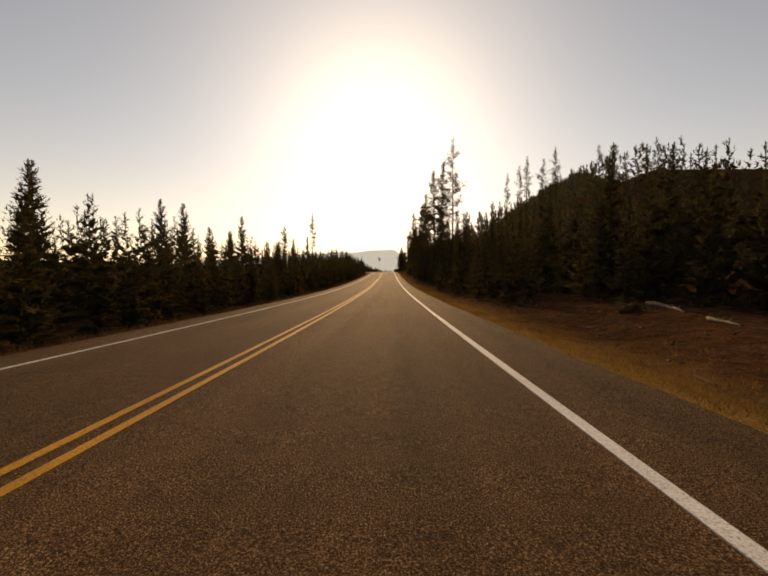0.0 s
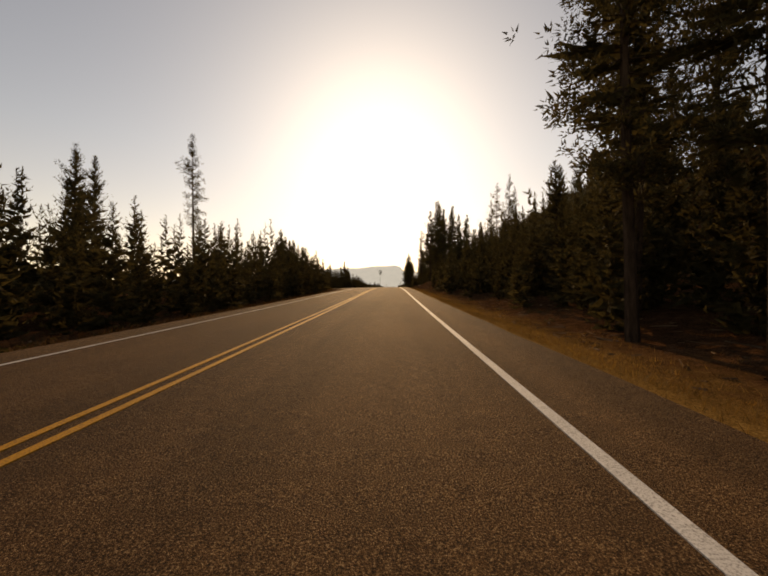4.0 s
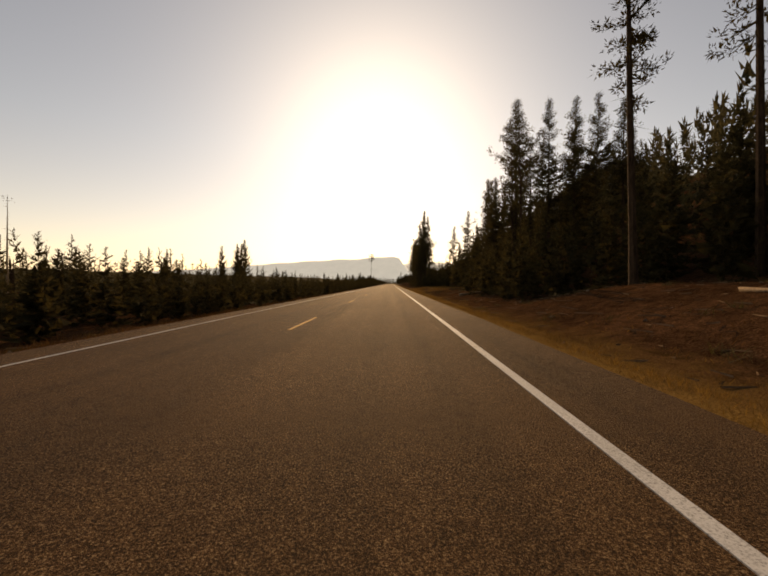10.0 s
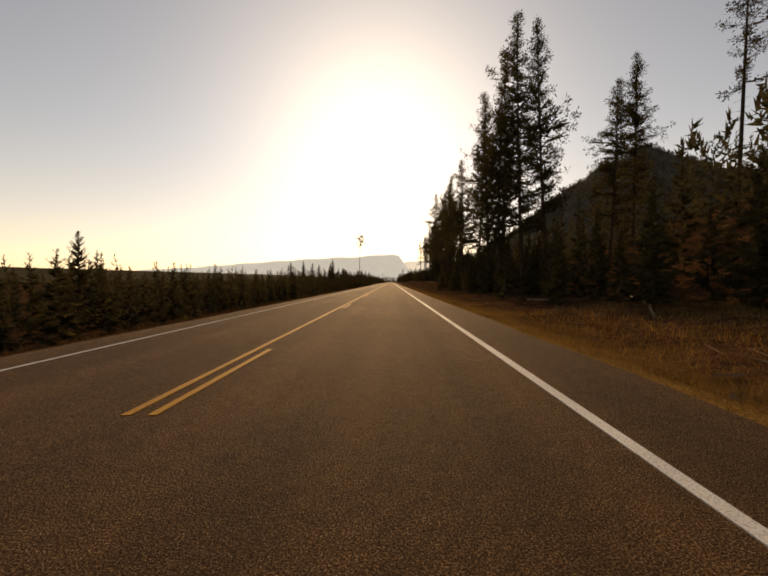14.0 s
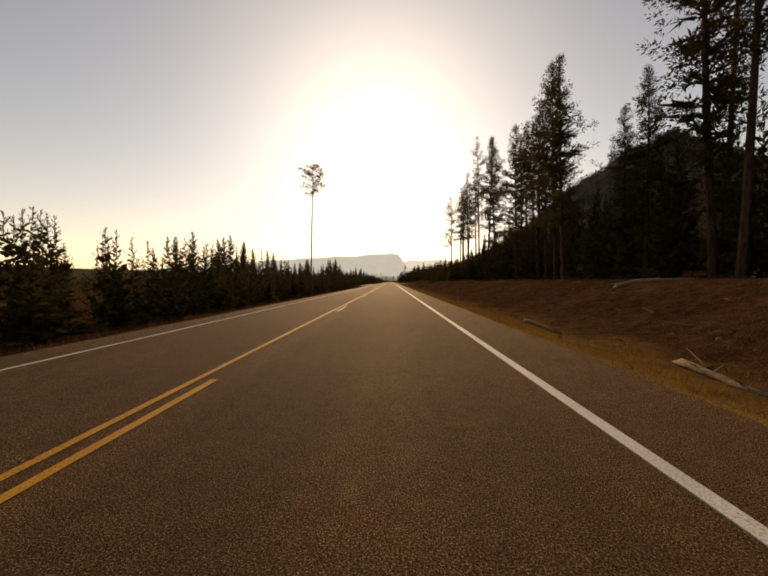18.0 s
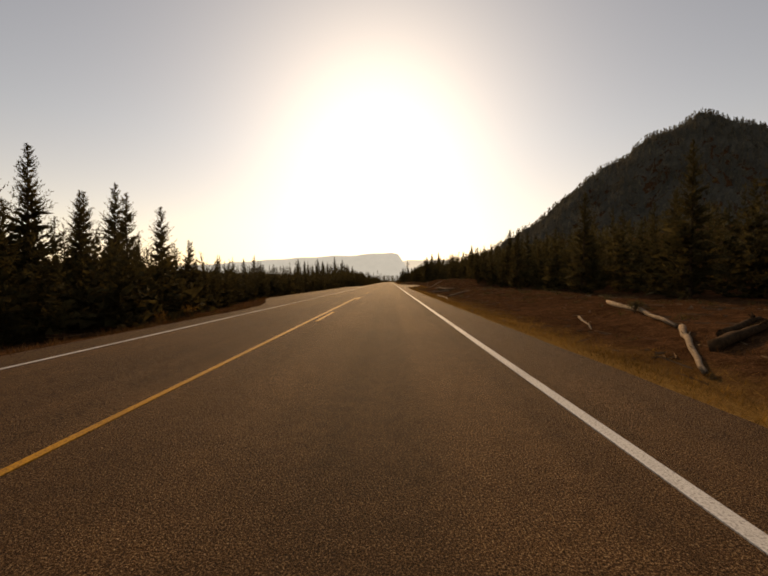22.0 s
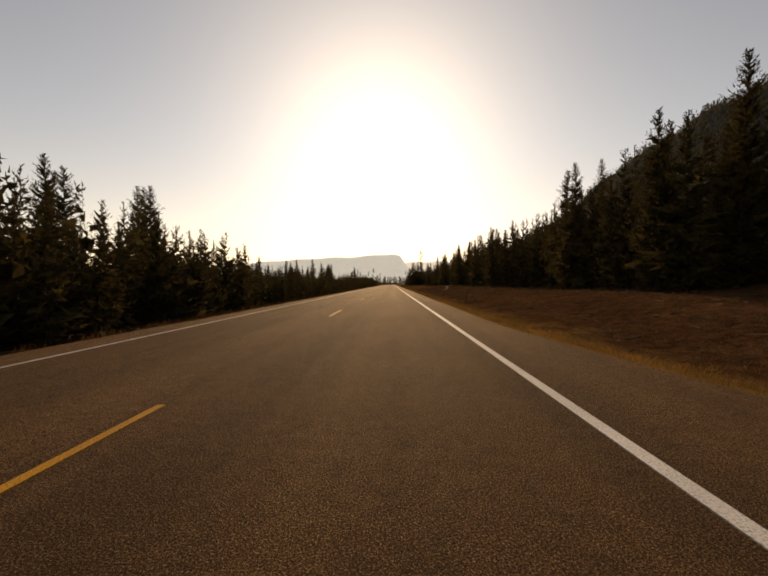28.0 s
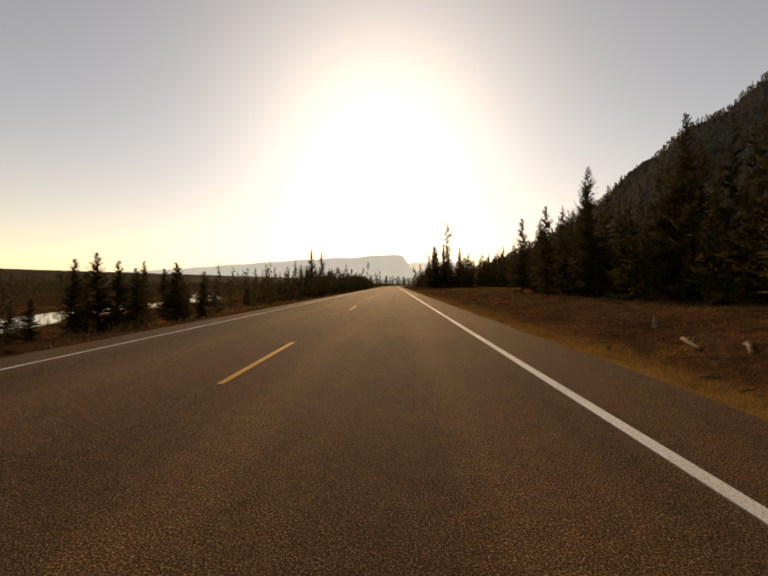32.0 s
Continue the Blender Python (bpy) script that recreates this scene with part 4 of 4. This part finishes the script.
# ---- things beside the road ----
def log(x0, y0, x1, y1, r, mat, label, lift=0.0, sag=0.0, stubs=3):
    """A fallen trunk with broken ends and limb stubs."""
    rs = random.Random(int(x0 * 91 + y0 * 13))
    verts, faces = [], []
    n, sides = 7, 8
    a, b = Vector((x0, y0, 0)), Vector((x1, y1, 0))
    d = (b - a).normalized()
    w = Vector((-d.y, d.x, 0))
    for k in range(n + 1):
        u = k / n
        c = a.lerp(b, u) + w * (sag * math.sin(math.pi * u) + rs.uniform(-0.02, 0.02))
        rr = r * (1 - 0.45 * u)
        c.z = float(terrain(c.x, c.y)) + rr * 0.8 + lift * u
        for s in range(sides):
            t = 2 * math.pi * s / sides
            q = rr * rs.uniform(0.88, 1.1)
            end = rs.uniform(-0.1, 0.1) if k in (0, n) else 0
            verts.append(tuple(c + w * (q * math.cos(t)) + Vector((0, 0, q * math.sin(t))) + d * end))
    for k in range(n):
        for s in range(sides):
            i, j = k * sides + s, k * sides + (s + 1) % sides
            faces.append((i, j, j + sides, i + sides))
    faces += [tuple(range(sides - 1, -1, -1)), tuple(range(n * sides, (n + 1) * sides))]
    ob = new("fallen_log", mesh_of("fallen_log", verts, faces, mat, True))
    tagged(ob, label, "log", "fallen logs")
    for s in range(stubs):
        u = rs.uniform(0.2, 0.9)
        c = a.lerp(b, u)
        c.z = float(terrain(c.x, c.y)) + r
        ln = rs.uniform(0.08, 0.22)
        t = Vector((w.x * rs.choice((-1, 1)), w.y * rs.choice((-1, 1)), rs.uniform(0.3, 1.2))).normalized()
        lv, lf = [], []
        tube([c, c + t * ln * 0.5, c + t * ln], [r * 0.3, r * 0.22, r * 0.08], 5, lv, lf)
        new("limb_stub", mesh_of("limb_stub", lv, lf, mat)).parent = ob
    return ob


PALE = "bleached barkless log lying on the bank"
DARK = "dark weathered log lying on bare soil"
PALE_LOGS = [
    (9.6, 14.0, 8.9, 11.4, 0.08, 0.1), (8.55, 10.1, 8.4, 9.0, 0.06, 0), (9.4, 204.4, 8.1, 196.6, 0.07, 0.2), (6.5, 189.7, 7.8, 191.6, 0.06, 0), (6.7, 230.6, 9.8, 232.5, 0.13, 0.1),
    (5.3, 259.4, 4.7, 257.8, 0.075, 0), (8.1, 267.4, 6.1, 261.4, 0.08, 0.1), (12.0, 291.0, 8.0, 283.5, 0.075, 0.1), (6.7, 278.0, 4.4, 273.8, 0.05, 0.05), (8.1, 294.6, 8.5, 292.0, 0.05, 0), (9.0, 341.2, 8.6, 342.9, 0.04, 0), (8.7, 341.0, 9.6, 342.0, 0.035, 0),
    (11.0, 347.5, 15.0, 346.8, 0.06, 0.1), (9.8, 344.6, 13.4, 346.2, 0.05, 0.15), (11.4, 345.0, 15.4, 347.6, 0.05, -0.1), (12.5, 350.5, 16.5, 349.2, 0.06, 0.1),
    (4.7, 355.8, 4.5, 354.2, 0.08, 0), (9.0, 365, 11.4, 364, 0.1, 0), (5.45, 380.8, 5.1, 378.7, 0.04, 0.05), (6.4, 421, 4.4, 415.8, 0.045, 0.1),
    (9.0, 442.9, 7.2, 436.8, 0.095, 0.05), (7.05, 436.4, 4.8, 433.0, 0.075, 0), (6.6, 440.5, 5.9, 438.3, 0.045, 0.05),
    (5.6, 463.4, 8.2, 466.6, 0.08, 0.1), (7.1, 485.6, 7.65, 478.4, 0.075, 0.25), (7.5, 480.7, 8.9, 479.4, 0.06, 0.05), (5.3, 473.7, 7.2, 473.3, 0.1, 0), (4.6, 463.5, 4.4, 456.2, 0.07, 0.3),
    (9.6, 498.2, 6.9, 493.9, 0.09, 0.05), (12.2, 553, 13.8, 553.6, 0.14, 0), (9.4, 613, 8.6, 605.6, 0.08, 0.1), (8.5, 605.0, 7.0, 599.7, 0.07, 0.1), (10.9, 620.4, 12.8, 621.8, 0.12, 0.1),
    (6.3, 636.9, 5.9, 636.0, 0.05, 0), (6.8, 635.9, 6.3, 635.3, 0.06, 0),
]
DARK_LOGS = [
    (7.9, 12.6, 9.0, 13.6, 0.16, 0), (8.0, 189.5, 8.8, 190.4, 0.1, 0), (9.2, 33, 10.5, 36, 0.14, 0), (12.5, 267, 15.2, 268.4, 0.16, 0), (11.5, 270, 15.5, 272, 0.15, 0),
    (4.7, 362.8, 4.5, 359.8, 0.1, 0), (-10.1, 360.6, -9.5, 362, 0.1, 0), (-10.3, 361.6, -9.7, 363, 0.1, 0), (-9.9, 417.4, -9.5, 420, 0.12, 0),
    (6.0, 434.3, 8.3, 435.5, 0.13, 0), (7.0, 435.2, 8.6, 436.1, 0.1, 0), (6.4, 475.2, 9.2, 477.1, 0.12, 0.05), (6.3, 474.6, 8.2, 475.6, 0.1, -0.05), (7.2, 474.6, 7.9, 475.0, 0.09, 0),
    (8.1, 497.9, 9.7, 498.3, 0.09, 0.05), (7.6, 504, 9.4, 508, 0.1, 0.2), (6.4, 576.2, 5.2, 574.4, 0.045, 0), (4.3, 614.7, 7.4, 615.8, 0.05, 0.1),
]
for x0, y0, x1, y1, r, sag in PALE_LOGS:
    log(x0, y0, x1, y1, r, M_DEADWOOD, PALE, 0, sag)
for x0, y0, x1, y1, r, sag in DARK_LOGS:
    log(x0, y0, x1, y1, r, M_DARKWOOD, DARK, 0, sag)


def stump(x, y, h, r, tilt, mat, label, name="stump"):
    """A broken standing stub with a splintered top and flared foot."""
    rs = random.Random(int(x * 77 + y * 3))
    verts, faces = [], []
    sides, levels = 9, [(-0.1, 1.45), (0.06, 1.15), (0.3, 1.0), (0.7, 0.9), (1.0, 0.8)]
    z0 = float(terrain(x, y))
    for k, (u, q) in enumerate(levels):
        for s in range(sides):
            t = 2 * math.pi * s / sides
            e = rs.uniform(-0.22, 0.2) * h if k == len(levels) - 1 else 0
            qq = q * r * rs.uniform(0.85, 1.15)
            verts.append((x + tilt * u * h + qq * math.cos(t), y + qq * math.sin(t), z0 + u * h + e))
    for k in range(len(levels) - 1):
        for s in range(sides):
            i, j = k * sides + s, k * sides + (s + 1) % sides
            faces.append((i, j, j + sides, i + sides))
    verts.append((x + tilt * 0.85 * h, y, z0 + 0.82 * h))
    top = (len(levels) - 1) * sides
    for s in range(sides):
        faces.append((top + s, top + (s + 1) % sides, len(verts) - 1))
    return tagged(new(name, mesh_of(name, verts, faces, mat)), label, "stump", "stumps")


GREY = "splintered grey tree stump on the bank"
for x, y, h, r, tilt in [(5.0, 378.1, 0.95, 0.042, 0.02), (3.8, 411.8, 0.8, 0.036, 0.2), (7.7, 550.4, 0.62, 0.1, -0.05), (8.4, 655.8, 0.4, 0.05, 0.03), (7.1, 639.0, 0.26, 0.07, 0.1), (5.6, 432, 0.35, 0.08, 0.1)]:
    stump(x, y, h, r, tilt, M_DEADWOOD, GREY)
stump(7.1, 498.7, 1.2, 0.04, 0.06, M_DEADWOOD, "leaning grey dead pole beside the pullout", "leaning_pole")
stump(5.3, 574.8, 0.8, 0.034, 0.15, M_DARKWOOD, "dark upturned root of a fallen tree", "root_stub")
stump(-14.4, 208.4, 2.6, 0.09, 0.0, M_DARKWOOD, "charred upright trunk without limbs", "leaning_pole")


def marker_post(x, y, h):
    ob = tagged(new("marker_post", None), "slim brown roadside marker post in the verge", "post", "marker posts")
    bm = bmesh.new()
    bmesh.ops.create_cube(bm, size=1.0)
    bmesh.ops.scale(bm, vec=(0.1, 0.035, h), verts=bm.verts)
    bmesh.ops.translate(bm, vec=(0, 0, h / 2 - 0.15), verts=bm.verts)
    bmesh.ops.bevel(bm, geom=bm.edges[:], offset=0.008, segments=2, affect="EDGES")
    me = bpy.data.meshes.new("post")
    bm.to_mesh(me)
    bm.free()
    me.materials.append(M_POST)
    new("post", me).parent = ob
    cap = bmesh.new()
    bmesh.ops.create_cube(cap, size=1.0)
    bmesh.ops.scale(cap, vec=(0.108, 0.043, 0.03), verts=cap.verts)
    bmesh.ops.translate(cap, vec=(0, 0, h - 0.15), verts=cap.verts)
    bmesh.ops.bevel(cap, geom=cap.edges[:], offset=0.006, segments=2, affect="EDGES")
    mc = bpy.data.meshes.new("cap")
    cap.to_mesh(mc)
    cap.free()
    mc.materials.append(M_POST)
    new("cap", mc).parent = ob
    ob.matrix_basis = pose(x, y, float(terrain(x, y)), 0, 1.5, 4)


for x, y in [(4.6, 242.4), (5.0, 310.0), (4.6, 668.0), (4.6, 735.0)]:
    marker_post(x, y, 1.12)

snow_pole = tagged(new("snow_pole", None), "thin reddish-brown upright snow pole in the verge", "pole")
pv, pf = [], []
tube([(0, 0, -0.3), (0.01, 0, 0.9), (0.03, 0.01, 1.95)], [0.014, 0.013, 0.009], 8, pv, pf)
new("rod", mesh_of("rod", pv, pf, M_POLE)).parent = snow_pole
snow_pole.matrix_basis = pose(3.25, 491.7, float(terrain(3.25, 491.7)))

# rubble heap by the verge
rs = random.Random(8)
rock = bmesh.new()
bmesh.ops.create_icosphere(rock, subdivisions=1, radius=1.0)
for v in rock.verts:
    v.co *= rs.uniform(0.75, 1.2)
rock_mesh = bpy.data.meshes.new("stone")
rock.to_mesh(rock_mesh)
rock.free()
rock_mesh.materials.append(M_ROCK)
for hx, hy, number, wide, deep_ in ((5.1, 593.6, 300, 0.6, 1.0), (5.2, 472.1, 280, 0.5, 0.5)):
    heap = tagged(new("stone_heap", None), "low heap of broken grey stones beside the road", "stones", "stone heaps")
    heap.location = (hx, hy, float(terrain(hx, hy)))
    for i in range(number):
        dx, dy = rs.gauss(0, wide), rs.gauss(0, deep_)
        st = new("stone", rock_mesh)
        st.parent = heap
        r = rs.uniform(0.018, 0.048)
        x, y = hx + dx, hy + dy
        st.location = (dx, dy, float(terrain(x, y)) - heap.location.z + 0.26 * math.exp(-dx * dx - dy * dy / 3) + r * 0.4)
        st.rotation_euler = (rs.uniform(0, 6), rs.uniform(0, 6), rs.uniform(0, 6))
        st.scale = (r, r * rs.uniform(0.6, 1), r * rs.uniform(0.5, 0.9))
pebble_v, pebble_f = [], []
for i in range(1500):
    y = rs.uniform(0, 760)
    x = 3.2 + float(pull_right(y)) + rs.uniform(0, 9) if rs.random() < 0.8 else -7.5 - float(pull_left(y)) - rs.uniform(0, 3)
    r, z, b = rs.uniform(0.03, 0.1), float(terrain(x, y)), len(pebble_v)
    for px, py, pz in ((1, 0, 0), (0, 1, 0), (-1, 0, 0), (0, -1, 0), (0.2, 0.1, 0.8), (0, 0, -0.6)):
        pebble_v.append((x + px * r * rs.uniform(0.7, 1.3), y + py * r * rs.uniform(0.7, 1.3), z + pz * r))
    for k in range(4):
        pebble_f += [(b + k, b + (k + 1) % 4, b + 4), (b + (k + 1) % 4, b + k, b + 5)]
tagged(new("scattered_stones", mesh_of("scattered_stones", pebble_v, pebble_f, M_ROCK)), "loose stones scattered over the banks", "stones", kind="stuff")

# twigs and broken branches on the forest floor
rg = np.random.default_rng(17)
n = 11000
ty = rg.uniform(0, 760, n)
tx = np.where(rg.random(n) < 0.85, 4.2 + pull_right(ty) + rg.uniform(0, 9, n), -(8.3 + pull_left(ty) + rg.uniform(0, 3, n)))
tz = terrain(tx, ty) + 0.015
ta, tl, tr = rg.uniform(0, math.pi, n), rg.uniform(0.12, 0.7, n), rg.uniform(0.006, 0.022, n)
C = np.stack([tx, ty, tz], -1)
T = np.stack([np.cos(ta), np.sin(ta), rg.normal(0, 0.1, n)], -1) * tl[:, None]
N = np.stack([-np.sin(ta), np.cos(ta), np.zeros(n)], -1) * tr[:, None]
Z = np.stack([np.zeros(n), np.zeros(n), tr], -1) * 1.7
V = np.stack([C - N, C + N, C + Z, C + T - N * 0.4, C + T + N * 0.4, C + T + Z * 0.5], 1).reshape(-1, 3)
k6 = np.arange(n)[:, None] * 6
F = np.concatenate([k6 + np.array(q) for q in ((0, 3, 5, 2), (2, 5, 4, 1), (1, 4, 3, 0))])
tagged(new("forest_litter", mesh_of("forest_litter", V.tolist(), F.tolist(), M_TWIG)), "broken twigs strewn over the bare banks", "twigs", kind="stuff")


def shrub(x, y, h, wide, mat, label):
    """A small bush: stems that fork from one root, each with a few leafy ends."""
    rg = np.random.default_rng(int(x * 31 + y * 7) + 5000)
    ob = tagged(new("shrub", None), label, "shrub", "small shrubs")
    sv, sf, V = [], [], []
    for k in range(14):
        a, out = rg.uniform(0, 2 * math.pi), rg.uniform(0.1, 1.0) * wide
        end = np.array([out * math.cos(a), out * math.sin(a), h * rg.uniform(0.55, 1.0)])
        tube([(0, 0, -0.04), tuple(end * (0.4, 0.4, 0.55)), tuple(end)], [0.008, 0.006, 0.002], 4, sv, sf)
        for j in range(16):
            p = end * rg.uniform(0.45, 1.05) + rg.normal(0, 0.035, 3)
            d = rg.normal(0, 1, 3) + (0, 0, 0.5)
            d *= rg.uniform(0.05, 0.1) / np.linalg.norm(d)
            w = np.cross(d, rg.normal(0, 1, 3))
            w *= 0.016 / (np.linalg.norm(w) + 1e-6)
            V += [p - w, p + w, p + d]
    V = np.array(V)
    new("stems", mesh_of("stems", sv, sf, M_TWIG)).parent = ob
    new("leaves", fast_mesh("leaves", [(V, np.arange(len(V)).reshape(-1, 3))], mat)).parent = ob
    ob.matrix_basis = pose(x, y, float(terrain(x, y)))


for x, y, h, wide in [(5.9, 260.6, 0.55, 0.35), (6.4, 260.9, 0.4, 0.3), (4.25, 492.0, 0.35, 0.28), (6.2, 474.9, 0.4, 0.35), (6.0, 127.6, 0.45, 0.3), (7.4, 189.0, 0.4, 0.3), (5.4, 338.4, 0.35, 0.3), (6.9, 336.8, 0.4, 0.3), (7.9, 439.5, 0.35, 0.3)]:
    shrub(x, y, h, wide, M_SHRUB, "small dark leafless-looking shrub on the bare bank")
for x, y, h, wide in [(-9.2, 14.5, 0.7, 0.5), (-9.0, 131.5, 0.9, 0.6), (-9.4, 133.2, 0.7, 0.5), (-9.2, 134.6, 0.6, 0.4), (-8.7, 441.5, 0.6, 0.4), (-9.0, 444.0, 0.6, 0.4), (-10.7, 604.1, 0.5, 0.4)]:
    shrub(x, y, h, wide, M_GRASS, "pale dry bush at the forest edge")

debris = tagged(new("road_debris", None), "dark torn strip of rubber lying on the asphalt", "debris")
dv, df = [], []
for k in range(6):
    u = k / 5 - 0.5
    for side in (-1, 1):
        dv.append((0.15 * u, side * 0.02 * (1 - abs(u)) + 0.03 * math.sin(5 * u), 0.006 + 0.02 * math.cos(3 * u)))
        dv.append((0.15 * u, side * 0.02 * (1 - abs(u)) + 0.03 * math.sin(5 * u), 0.0))
for k in range(5):
    i = 4 * k
    df += [(i, i + 4, i + 6, i + 2), (i + 1, i + 3, i + 7, i + 5), (i, i + 1, i + 5, i + 4), (i + 2, i + 6, i + 7, i + 3)]
df += [(0, 2, 3, 1), (20, 21, 23, 22)]
new("strip", mesh_of("strip", dv, df, M_DARKWOOD)).parent = debris
debris.matrix_basis = pose(-2.34, 591.2, 0.022, 0, 0, 15)
